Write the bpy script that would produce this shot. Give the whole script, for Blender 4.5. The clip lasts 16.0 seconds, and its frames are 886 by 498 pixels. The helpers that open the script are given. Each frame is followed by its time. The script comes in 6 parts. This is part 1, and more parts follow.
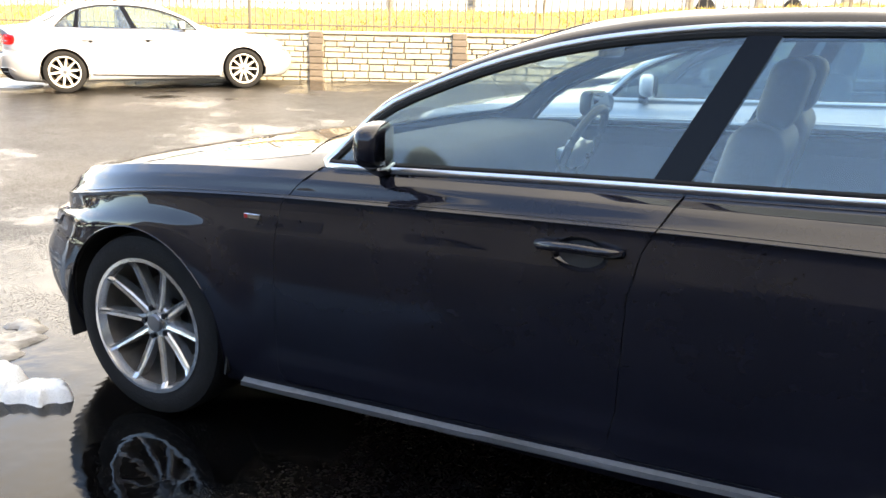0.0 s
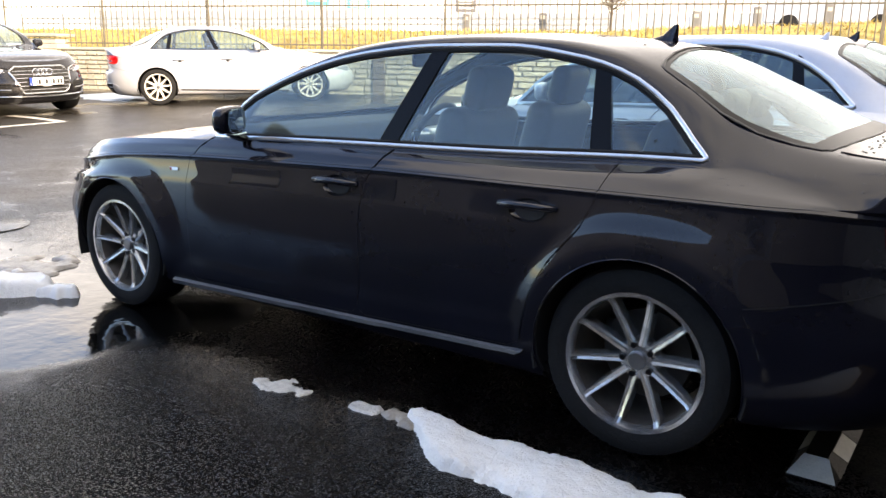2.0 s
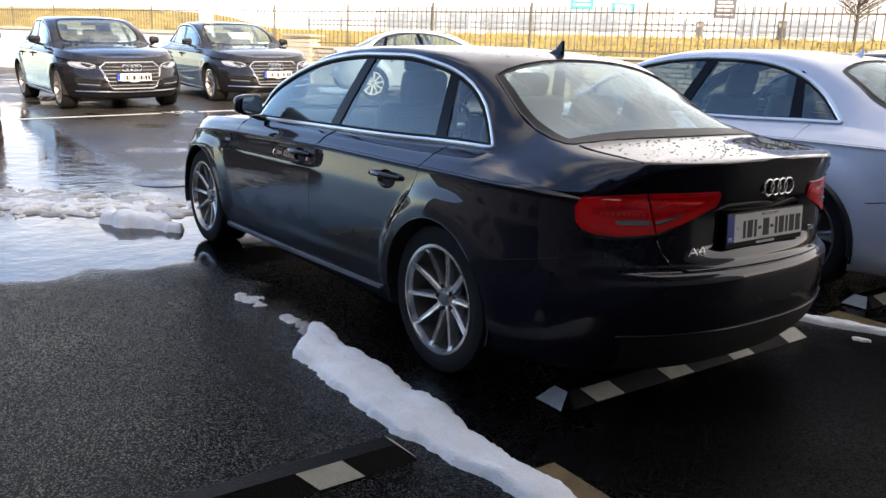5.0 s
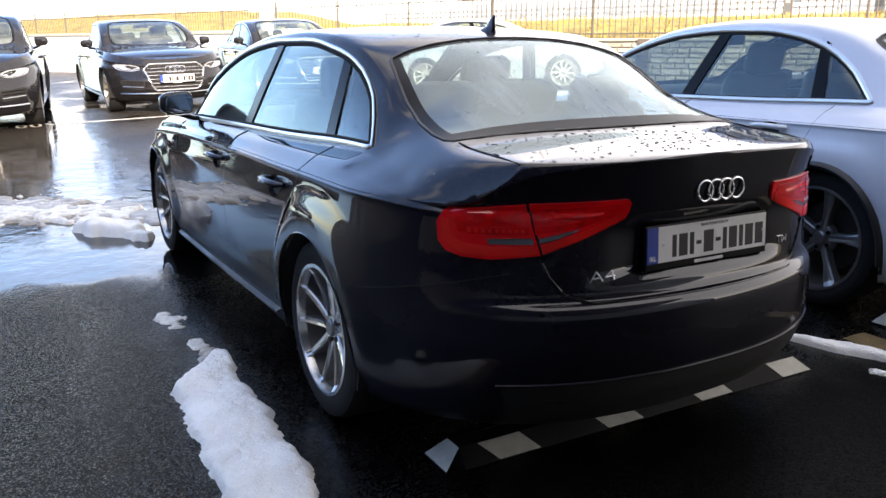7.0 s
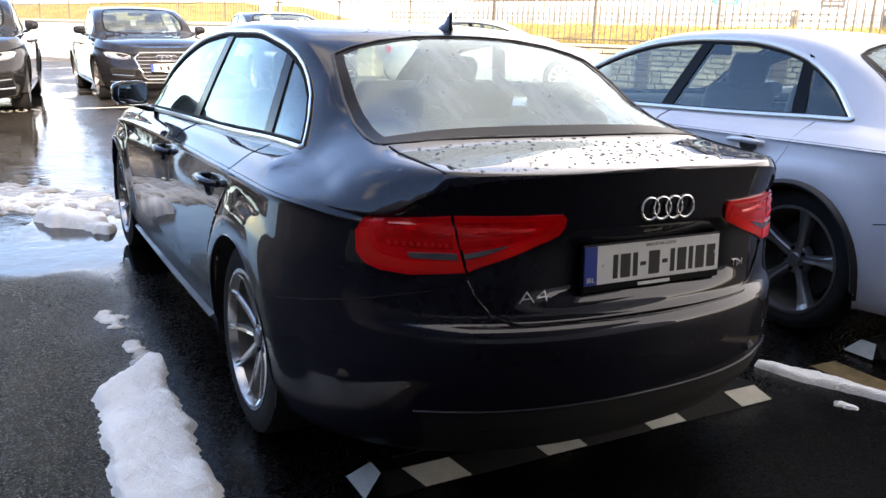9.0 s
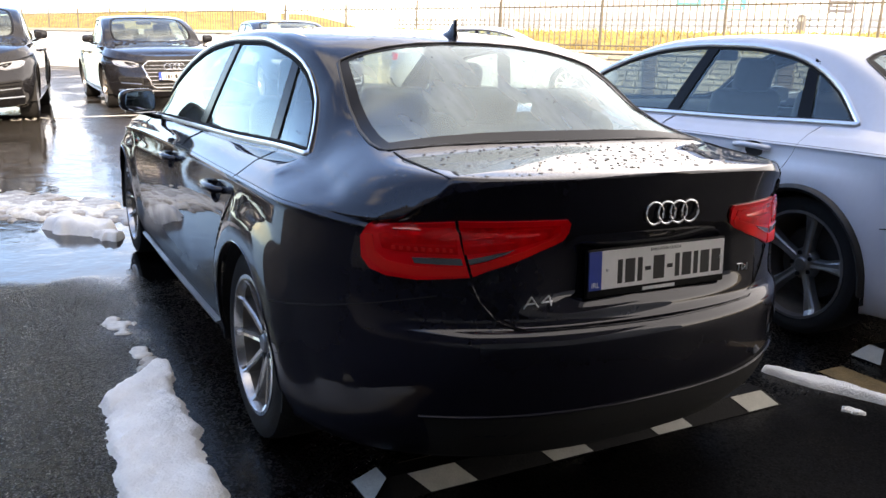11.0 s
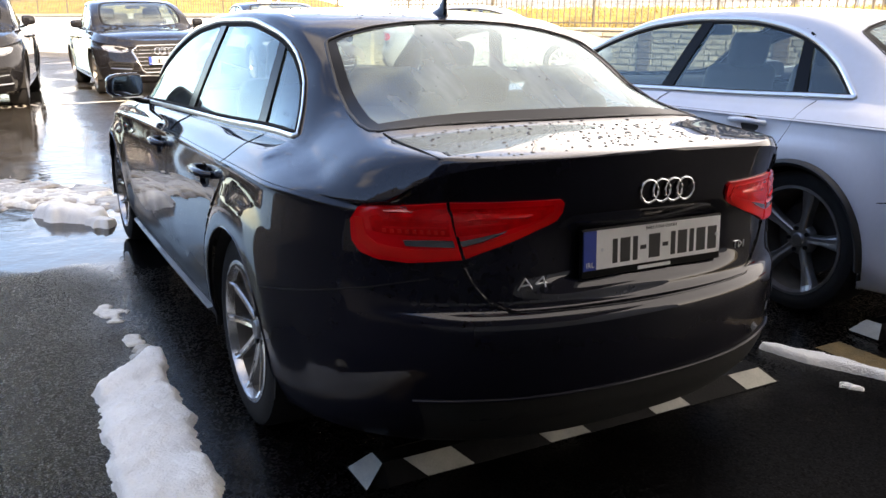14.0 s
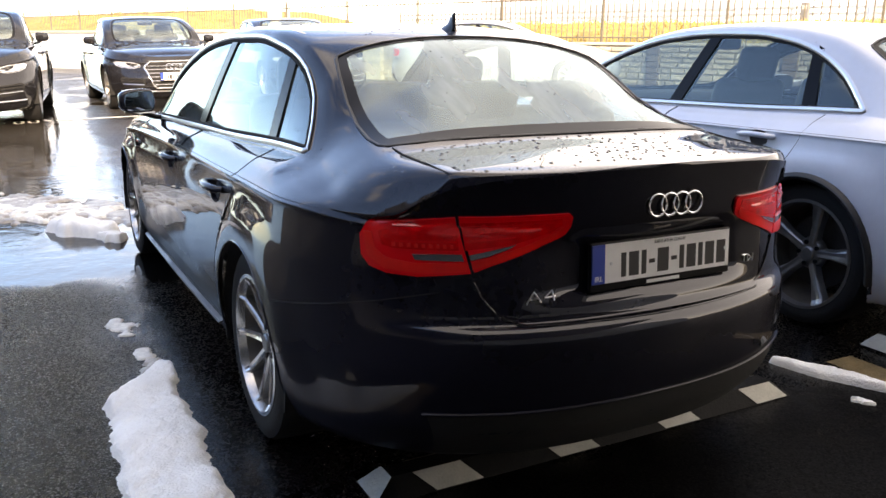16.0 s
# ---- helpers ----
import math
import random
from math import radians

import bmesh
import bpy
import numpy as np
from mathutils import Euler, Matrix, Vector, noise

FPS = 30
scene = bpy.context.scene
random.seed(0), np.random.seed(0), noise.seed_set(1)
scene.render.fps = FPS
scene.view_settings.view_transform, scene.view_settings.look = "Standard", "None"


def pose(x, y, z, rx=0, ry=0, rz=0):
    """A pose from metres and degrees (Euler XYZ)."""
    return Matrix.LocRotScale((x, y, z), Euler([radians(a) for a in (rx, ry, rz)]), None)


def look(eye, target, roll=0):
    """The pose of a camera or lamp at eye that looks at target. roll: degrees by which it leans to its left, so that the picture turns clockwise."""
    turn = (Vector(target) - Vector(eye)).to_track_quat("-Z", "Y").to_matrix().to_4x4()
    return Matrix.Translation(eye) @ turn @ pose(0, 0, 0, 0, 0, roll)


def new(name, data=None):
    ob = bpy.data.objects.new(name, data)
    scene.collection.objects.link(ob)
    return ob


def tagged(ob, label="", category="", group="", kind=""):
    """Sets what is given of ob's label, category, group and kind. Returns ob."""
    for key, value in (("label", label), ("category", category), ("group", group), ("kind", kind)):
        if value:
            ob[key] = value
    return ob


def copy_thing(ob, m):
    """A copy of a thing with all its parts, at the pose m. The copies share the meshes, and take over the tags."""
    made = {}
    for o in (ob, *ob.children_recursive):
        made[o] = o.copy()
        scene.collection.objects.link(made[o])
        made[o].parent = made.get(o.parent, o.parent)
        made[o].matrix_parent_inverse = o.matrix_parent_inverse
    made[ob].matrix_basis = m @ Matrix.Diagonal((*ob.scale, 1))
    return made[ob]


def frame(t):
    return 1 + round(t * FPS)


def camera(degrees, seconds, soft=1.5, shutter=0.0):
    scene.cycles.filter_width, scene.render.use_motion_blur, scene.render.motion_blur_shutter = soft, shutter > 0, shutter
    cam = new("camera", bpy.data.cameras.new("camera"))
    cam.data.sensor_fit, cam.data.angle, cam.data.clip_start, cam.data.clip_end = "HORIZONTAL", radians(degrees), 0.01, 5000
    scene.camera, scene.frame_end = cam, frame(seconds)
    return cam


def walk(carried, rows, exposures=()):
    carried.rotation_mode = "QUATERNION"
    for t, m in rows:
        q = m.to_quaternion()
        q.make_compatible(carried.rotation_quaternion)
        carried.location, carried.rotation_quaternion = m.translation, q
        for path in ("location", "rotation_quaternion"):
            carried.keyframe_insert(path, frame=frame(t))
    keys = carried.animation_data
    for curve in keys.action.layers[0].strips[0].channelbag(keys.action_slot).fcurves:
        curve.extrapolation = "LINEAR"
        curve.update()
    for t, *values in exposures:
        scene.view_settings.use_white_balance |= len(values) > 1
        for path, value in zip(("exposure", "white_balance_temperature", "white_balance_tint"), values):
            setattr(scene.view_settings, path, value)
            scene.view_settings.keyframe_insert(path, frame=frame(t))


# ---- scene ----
cam = camera(57.0, 16.0)
PATH = [
    (0, (0.704, -2.78, 1.297), (-0.179, -1.056, 0.801), 1.1),
    (0.5, (1.122, -3.019, 1.286), (0.19, -1.302, 0.857), 3.7),
    (1, (1.527, -3.163, 1.276), (0.452, -1.551, 0.782), 3.9),
    (1.5, (1.945, -3.325, 1.303), (0.85, -1.715, 0.844), 1.8),
    (2, (2.336, -3.321, 1.301), (1.222, -1.725, 0.843), 0.7),
    (2.5, (2.766, -3.232, 1.316), (1.564, -1.697, 0.872), 2.7),
    (3, (3.172, -3.279, 1.329), (1.864, -1.83, 0.893), 0.4),
    (3.2, (3.298, -3.266, 1.346), (1.965, -1.847, 0.89), 1.1),
    (5.3, (4.155, -2.731, 1.359), (2.573, -1.601, 0.889), 1.7),
    (5.5, (4.147, -2.62, 1.347), (2.567, -1.49, 0.869), 1.0),
    (6, (4.098, -2.288, 1.33), (2.476, -1.213, 0.867), 1.3),
    (6.5, (4.093, -2.091, 1.285), (2.455, -1.065, 0.774), 5.2),
    (7, (4.054, -1.865, 1.329), (2.362, -0.917, 0.84), -0.1),
    (7.5, (3.944, -1.68, 1.324), (2.228, -0.776, 0.837), 4.5),
    (8, (3.966, -1.617, 1.317), (2.251, -0.731, 0.792), 2.1),
    (8.5, (3.994, -1.599, 1.322), (2.322, -0.609, 0.846), 3.2),
    (9, (4.003, -1.587, 1.323), (2.309, -0.643, 0.835), 2.1),
    (9.2, (4.005, -1.588, 1.326), (2.302, -0.661, 0.836), 2.0),
    (11.3, (4.013, -1.584, 1.318), (2.306, -0.652, 0.851), 1.9),
    (11.5, (3.995, -1.588, 1.314), (2.292, -0.641, 0.862), 3.1),
    (12, (3.988, -1.579, 1.318), (2.293, -0.631, 0.841), 1.8),
    (12.5, (3.99, -1.574, 1.318), (2.304, -0.615, 0.833), 1.7),
    (13, (3.997, -1.561, 1.316), (2.3, -0.626, 0.819), 1.1),
    (13.5, (3.992, -1.552, 1.316), (2.302, -0.617, 0.795), 0.5),
    (14, (3.988, -1.556, 1.315), (2.296, -0.624, 0.798), 0.9),
    (14.5, (3.991, -1.561, 1.314), (2.291, -0.637, 0.806), 1.3),
    (15, (3.992, -1.556, 1.318), (2.286, -0.644, 0.809), 0.9),
    (15.5, (3.991, -1.563, 1.316), (2.283, -0.652, 0.815), 1.2),
    (16, (3.997, -1.56, 1.317), (2.286, -0.644, 0.833), 0.7),
]
walk(cam, [(t, look(eye, target, roll)) for t, eye, target, roll in PATH], [(0.0, 2.64, 9750, 14), (1.0, 2.10, 9500, 15), (1.5, 2.02, 9250, 16), (2.0, 2.06, 8950, 17), (3.0, 1.68, 8350, 17), (5.5, 1.58, 8100, 18), (7.0, 1.98, 7950, 18), (9.0, 2.09, 8350, 19), (12.5, 1.96, 8650, 19), (16.0, 2.17, 9350, 20)])

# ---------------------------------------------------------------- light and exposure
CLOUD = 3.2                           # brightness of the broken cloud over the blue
SUN_AZ, SUN_EL = 104.0, 25.0          # compass-like: degrees from +y, clockwise, of where the sun stands
world = bpy.data.worlds.new("sky")
scene.world = world
world.use_nodes = True
wn = world.node_tree.nodes
sky = wn.new("ShaderNodeTexSky")
sky.sky_type = "NISHITA"
sky.sun_disc = False
sky.sun_elevation, sky.sun_rotation = radians(SUN_EL), radians(SUN_AZ)
sky.dust_density, sky.air_density, sky.ozone_density = 0.2, 0.95, 2.5
wn["Background"].inputs["Strength"].default_value = 0.15
wl = world.node_tree.links.new
wc = wn.new("ShaderNodeTexCoord")
wmap = wn.new("ShaderNodeMapping")
wmap.inputs["Location"].default_value = (3.1, 1.7, 0.4)
wmap.inputs["Scale"].default_value = (1.0, 1.0, 2.6)
# this bias of the unseen sky is added to steer reflections in paint and glass
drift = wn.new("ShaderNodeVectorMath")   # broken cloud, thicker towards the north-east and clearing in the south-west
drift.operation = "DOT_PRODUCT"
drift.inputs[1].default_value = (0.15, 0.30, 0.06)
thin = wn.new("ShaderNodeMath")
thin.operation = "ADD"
cloud = wn.new("ShaderNodeTexNoise")
cloud.inputs["Scale"].default_value, cloud.inputs["Detail"].default_value, cloud.inputs["Roughness"].default_value = 2.0, 4, 0.45
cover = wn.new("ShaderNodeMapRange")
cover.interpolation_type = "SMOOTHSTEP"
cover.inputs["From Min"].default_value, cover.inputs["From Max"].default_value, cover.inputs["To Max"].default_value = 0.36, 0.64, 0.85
grey = wn.new("ShaderNodeRGBToBW")
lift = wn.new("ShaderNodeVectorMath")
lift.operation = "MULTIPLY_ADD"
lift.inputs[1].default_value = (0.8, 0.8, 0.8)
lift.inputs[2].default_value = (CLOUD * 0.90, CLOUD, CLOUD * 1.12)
veil = wn.new("ShaderNodeMix")
veil.data_type = "RGBA"
wl(wc.outputs["Generated"], wmap.inputs["Vector"])
wl(wmap.outputs[0], cloud.inputs["Vector"])
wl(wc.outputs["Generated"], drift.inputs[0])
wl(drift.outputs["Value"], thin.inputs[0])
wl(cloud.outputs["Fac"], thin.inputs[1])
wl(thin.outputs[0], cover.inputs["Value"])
clear_air = wn.new("ShaderNodeVectorMath")   # clean, blue winter air
clear_air.operation = "MULTIPLY"
clear_air.inputs[1].default_value = (0.85, 0.98, 1.15)
wl(sky.outputs[0], clear_air.inputs[0])
wl(sky.outputs[0], grey.inputs[0])
wl(grey.outputs[0], lift.inputs[0])
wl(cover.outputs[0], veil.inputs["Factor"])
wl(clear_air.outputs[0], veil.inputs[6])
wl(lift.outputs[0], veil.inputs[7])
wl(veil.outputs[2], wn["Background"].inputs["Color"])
sun = new("sun", bpy.data.lights.new("sun", "SUN"))
sun.data.energy, sun.data.angle, sun.data.color = 3.0, radians(0.6), (1.0, 0.93, 0.82)
sun_way = Vector((math.sin(radians(SUN_AZ)) * math.cos(radians(SUN_EL)), math.cos(radians(SUN_AZ)) * math.cos(radians(SUN_EL)), math.sin(radians(SUN_EL))))
sun.matrix_world = Matrix.Translation((0, 0, 20)) @ sun_way.to_track_quat("Z", "Y").to_matrix().to_4x4()


# ---------------------------------------------------------------- materials
def material(name, color, rough=0.5, metal=0.0, coat=0.0, vary=0.0, scale=5.0, bump=0.0, bump_scale=60.0, emit=0.0, rough_vary=0.0, object_random=0.0, spec=0.5):
    """A principled material with a large and a small variation and a fine relief."""
    m = bpy.data.materials.new(name)
    m.use_nodes = True
    nt = m.node_tree
    n, link = nt.nodes, nt.links.new
    b = n["Principled BSDF"]
    b.inputs["Base Color"].default_value = (*color, 1)
    b.inputs["Roughness"].default_value = rough
    b.inputs["Metallic"].default_value = metal
    b.inputs["Coat Weight"].default_value = coat
    b.inputs["Specular IOR Level"].default_value = spec
    b.inputs["Coat Roughness"].default_value = 0.015
    if emit:
        b.inputs["Emission Color"].default_value = (*color, 1)
        b.inputs["Emission Strength"].default_value = emit
    co = n.new("ShaderNodeTexCoord")
    if vary or rough_vary:
        big = n.new("ShaderNodeTexNoise")
        big.inputs["Scale"].default_value, big.inputs["Detail"].default_value = scale, 6
        link(co.outputs["Object"], big.inputs["Vector"])
        small = n.new("ShaderNodeTexNoise")
        small.inputs["Scale"].default_value, small.inputs["Detail"].default_value = scale * 13, 4
        link(co.outputs["Object"], small.inputs["Vector"])
        add = n.new("ShaderNodeMath")
        add.operation = "MULTIPLY_ADD"
        add.inputs[1].default_value = 0.4
        link(small.outputs["Fac"], add.inputs[0])
        link(big.outputs["Fac"], add.inputs[2])
        fac = add.outputs[0]
        if object_random:
            info = n.new("ShaderNodeObjectInfo")
            more = n.new("ShaderNodeMath")
            more.operation = "MULTIPLY_ADD"
            more.inputs[1].default_value = object_random
            link(info.outputs["Random"], more.inputs[0])
            link(fac, more.inputs[2])
            fac = more.outputs[0]
        if vary:
            ramp = n.new("ShaderNodeMapRange")
            ramp.inputs["From Min"].default_value, ramp.inputs["From Max"].default_value = 0.4, 1.0 + object_random
            ramp.inputs["To Min"].default_value, ramp.inputs["To Max"].default_value = 1 - vary, 1 + vary
            link(fac, ramp.inputs["Value"])
            mul = n.new("ShaderNodeVectorMath")
            mul.operation = "MULTIPLY"
            mul.inputs[0].default_value = color
            link(ramp.outputs[0], mul.inputs[1])
            link(mul.outputs[0], b.inputs["Base Color"])
        if rough_vary:
            rr = n.new("ShaderNodeMapRange")
            rr.inputs["From Min"].default_value, rr.inputs["From Max"].default_value = 0.4, 1.0
            rr.inputs["To Min"].default_value, rr.inputs["To Max"].default_value = max(0.02, rough - rough_vary), min(1, rough + rough_vary)
            link(fac, rr.inputs["Value"])
            link(rr.outputs[0], b.inputs["Roughness"])
    if bump:
        tex = n.new("ShaderNodeTexNoise")
        tex.inputs["Scale"].default_value, tex.inputs["Detail"].default_value = bump_scale, 5
        link(co.outputs["Object"], tex.inputs["Vector"])
        bp = n.new("ShaderNodeBump")
        bp.inputs["Strength"].default_value, bp.inputs["Distance"].default_value = bump, 0.01
        link(tex.outputs["Fac"], bp.inputs["Height"])
        link(bp.outputs[0], b.inputs["Normal"])
    return m


def glass_material(name, tint, gloss=0.01, mist=0.0):
    """Thin car glass: tinted see-through with a Fresnel-driven mirror coat."""
    m = bpy.data.materials.new(name)
    m.use_nodes = True
    nt = m.node_tree
    nt.nodes.clear()
    out, mix, see, shine, lay, five, add = (nt.nodes.new("ShaderNode" + k) for k in ("OutputMaterial", "MixShader", "BsdfTransparent", "BsdfGlossy", "LayerWeight", "Math", "Math"))
    see.inputs["Color"].default_value = (*tint, 1)
    shine.inputs["Roughness"].default_value = gloss
    shine.inputs["Color"].default_value = (0.80, 0.94, 0.96, 1)
    lay.inputs["Blend"].default_value = 0.5
    five.operation, five.inputs[1].default_value = "POWER", 4.0
    add.operation, add.inputs[1].default_value, add.inputs[2].default_value = "MULTIPLY_ADD", 0.88, 0.105
    nt.links.new(lay.outputs["Facing"], five.inputs[0])
    nt.links.new(five.outputs[0], add.inputs[0])
    nt.links.new(add.outputs[0], mix.inputs[0])
    nt.links.new(see.outputs[0], mix.inputs[1])
    nt.links.new(shine.outputs[0], mix.inputs[2])
    nt.links.new(mix.outputs[0], out.inputs["Surface"])
    if mist:
        # a breath of condensation in uneven streaks; on side windows painted sky haze
        haze, blend, co, mp, tex, rng_ = (nt.nodes.new("ShaderNode" + k) for k in ("BsdfDiffuse", "MixShader", "TexCoord", "Mapping", "TexNoise", "MapRange"))
        haze.inputs["Color"].default_value = (0.74, 0.82, 0.79, 1)
        mp.inputs["Scale"].default_value = (1.5, 5.0, 1.5)
        mp.inputs["Rotation"].default_value = (0, 0, 0.6)
        tex.inputs["Scale"].default_value, tex.inputs["Detail"].default_value = 1.6, 7
        rng_.inputs["From Min"].default_value, rng_.inputs["From Max"].default_value = 0.3, 0.75
        rng_.inputs["To Min"].default_value, rng_.inputs["To Max"].default_value = 0.4 * mist, 1.6 * mist
        nt.links.new(co.outputs["Object"], mp.inputs["Vector"])
        nt.links.new(mp.outputs[0], tex.inputs["Vector"])
        nt.links.new(tex.outputs["Fac"], rng_.inputs["Value"])
        nt.links.new(rng_.outputs[0], blend.inputs[0])
        nt.links.new(mix.outputs[0], blend.inputs[1])
        nt.links.new(haze.outputs[0], blend.inputs[2])
        nt.links.new(blend.outputs[0], out.inputs["Surface"])
    return m


M_BLACK = material("black_metallic_paint", (0.0085, 0.0090, 0.0150), 0.5, 0.0, coat=1.0, vary=0.2, scale=3, spec=0.04)
_n, _l = M_BLACK.node_tree.nodes, M_BLACK.node_tree.links.new
_co, _sp, _nz, _ad, _mr, _mr2 = (_n.new("ShaderNode" + k) for k in ("TexCoord", "SeparateXYZ", "TexNoise", "Math", "MapRange", "MapRange"))
# thin road film low on the panels dulls the gloss
_nz.inputs["Scale"].default_value, _nz.inputs["Detail"].default_value = 7, 6
_ad.operation, _ad.inputs[1].default_value = "MULTIPLY_ADD", 0.22
_l(_co.outputs["Object"], _sp.inputs[0])
_l(_co.outputs["Object"], _nz.inputs["Vector"])
_l(_nz.outputs["Fac"], _ad.inputs[0])
_l(_sp.outputs["Z"], _ad.inputs[2])
for _k, _lo, _hi, _to in ((_mr, 0.14, 1.0, "Coat Weight"), (_mr2, 0.12, 0.012, "Coat Roughness")):
    _k.inputs["From Min"].default_value, _k.inputs["From Max"].default_value = 0.40, 0.66
    _k.inputs["To Min"].default_value, _k.inputs["To Max"].default_value = _lo, _hi
    _l(_ad.outputs[0], _k.inputs["Value"])
    _l(_k.outputs[0], _n["Principled BSDF"].inputs[_to])
M_CHARCOAL = material("charcoal_paint", (0.0105, 0.0105, 0.0125), 0.5, 0.0, coat=1.0, vary=0.2, scale=3, spec=0.04)
M_SILVER = material("silver_paint", (0.66, 0.69, 0.76), 0.4, 0.10, coat=1.0, vary=0.06, scale=3)
M_WHITE = material("white_silver_paint", (0.55, 0.57, 0.60), 0.35, 0.35, coat=1.0, vary=0.05, scale=3)
# the slight mist here paints in sky haze that the windows reflect
M_GLASS = glass_material("car_glass", (0.74, 0.87, 0.86), 0.01, 0.045)
M_MISTED = glass_material("misted_rear_glass", (0.72, 0.86, 0.81), 0.14, 0.24)
M_DARKGLASS = glass_material("tinted_car_glass", (0.42, 0.50, 0.52), 0.01, 0.0)
M_RUBBER = material("tyre_rubber", (0.014, 0.014, 0.0145), 0.75, spec=0.18, vary=0.3, scale=6, bump=0.25, bump_scale=90)
M_PLASTIC = material("black_plastic", (0.016, 0.016, 0.017), 0.45, vary=0.2, scale=8, bump=0.1, bump_scale=300)
M_PILLAR = material("black_pillar_film", (0.005, 0.005, 0.006), 0.2, spec=0.16, vary=0.1)
M_GLOSSBLACK = material("gloss_black_trim", (0.006, 0.006, 0.007), 0.32, coat=0.03, spec=0.15, vary=0.1)
M_CHROME = material("chrome", (0.82, 0.83, 0.85), 0.12, 1.0, vary=0.05, scale=9)
M_SATIN = material("satin_aluminium", (0.72, 0.73, 0.75), 0.28, 1.0, vary=0.06, scale=9)
M_ALLOY = material("alloy_wheel", (0.56, 0.555, 0.545), 0.22, 0.85, vary=0.15, scale=6, rough_vary=0.03)
M_PALEALLOY = material("pale_salted_alloy", (0.72, 0.69, 0.62), 0.5, 0.15, vary=0.15, scale=14)
M_DARKALLOY = material("dark_alloy_wheel", (0.24, 0.24, 0.245), 0.35, 0.8, vary=0.2, scale=14)
# inner barrel, darker and browner than the rim face
M_BARREL = material("dark_rim_barrel", (0.15, 0.13, 0.11), 0.45, 0.5, vary=0.35, scale=14)
M_DISC = material("brake_disc", (0.06, 0.057, 0.053), 0.55, 0.6, vary=0.3, scale=20)
M_RED = material("red_lamp_lens", (1.0, 0.006, 0.012), 0.3, 0.0, coat=0.6, spec=0.2, vary=0.15, scale=12)
M_REDDARK = material("dark_red_lamp", (0.86, 0.003, 0.006), 0.25, 0.0, coat=0.6, spec=0.2, vary=0.25, scale=30)
M_REDFIN = material("red_lamp_fin", (1.0, 0.010, 0.014), 0.2, 0.0, coat=1.0, vary=0.2, scale=20)
M_REDBAR = material("bright_red_lamp_bar", (1.0, 0.020, 0.016), 0.3, 0.0, coat=0.5, spec=0.2, vary=0.1, scale=12)
M_BRIGHT = material("bright_chrome", (0.52, 0.53, 0.54), 0.22, 0.85, vary=0.05, scale=9)
M_HEADLAMP = material("clear_headlamp_lens", (0.40, 0.42, 0.45), 0.12, 0.3, coat=1.0, vary=0.25, scale=16)
M_CLEAR = material("clear_lamp_lens", (0.22, 0.225, 0.24), 0.12, 0.5, coat=1.0, vary=0.25, scale=16)
M_INTERIOR = material("dark_cabin", (0.035, 0.036, 0.038), 0.8, vary=0.25, scale=6, bump=0.1, bump_scale=200)
M_SEAT = material("black_leather", (0.022, 0.022, 0.024), 0.5, vary=0.25, scale=8, bump=0.2, bump_scale=120)
M_WELL = material("wheel_housing", (0.012, 0.012, 0.012), 0.95, vary=0.2)
M_MIRROR = material("mirror_glass", (0.38, 0.40, 0.42), 0.03, 1.0, vary=0.03, scale=9)
M_PLATE = material("plate_white", (0.80, 0.80, 0.79), 0.4, vary=0.06, scale=20)
M_BLUE = material("plate_blue", (0.012, 0.05, 0.33), 0.4, vary=0.1, scale=20)
M_INK = material("plate_ink", (0.012, 0.012, 0.013), 0.5, vary=0.1)


# ---------------------------------------------------------------- mesh helpers
def pchip(knots):
    """A smooth monotone curve through (x, value) knots."""
    k = np.array(sorted(knots), float)
    x, y = k[:, 0], k[:, 1]
    h, d = np.diff(x), np.diff(y) / np.diff(x)
    s = np.zeros(len(x))
    for i in range(1, len(x) - 1):
        if d[i - 1] * d[i] > 0:
            w1, w2 = 2 * h[i] + h[i - 1], h[i] + 2 * h[i - 1]
            s[i] = (w1 + w2) / (w1 / d[i - 1] + w2 / d[i])
    s[0], s[-1] = d[0], d[-1]

    def f(q):
        q = np.clip(np.asarray(q, float), x[0], x[-1])
        i = np.clip(np.searchsorted(x, q, side="right") - 1, 0, len(x) - 2)
        t = (q - x[i]) / h[i]
        return y[i] * (1 + 2 * t) * (1 - t) ** 2 + s[i] * h[i] * t * (1 - t) ** 2 + y[i + 1] * t * t * (3 - 2 * t) + s[i + 1] * h[i] * t * t * (t - 1)

    return f


def mesh_object(name, verts, faces, mat, parent=None, label="", normals=None, smooth=True):
    me = bpy.data.meshes.new(name)
    me.from_pydata([tuple(v) for v in verts], [], [tuple(int(i) for i in f) for f in faces])
    me.materials.append(mat)
    if smooth:
        me.polygons.foreach_set("use_smooth", [True] * len(me.polygons))
    if normals is not None:
        me.normals_split_custom_set_from_vertices([tuple(n) for n in normals])
    ob = new(name, me)
    if parent:
        ob.parent = parent
    if label:
        tagged(ob, label)
    return ob


def part(name, bm, mat, parent=None, label="", smooth=False, angle=35):
    me = bpy.data.meshes.new(name)
    bm.normal_update()
    bm.to_mesh(me)
    bm.free()
    me.materials.append(mat)
    if smooth:
        me.polygons.foreach_set("use_smooth", [True] * len(me.polygons))
        me.set_sharp_from_angle(angle=radians(angle))
    ob = new(name, me)
    if parent:
        ob.parent = parent
    if label:
        tagged(ob, label)
    return ob


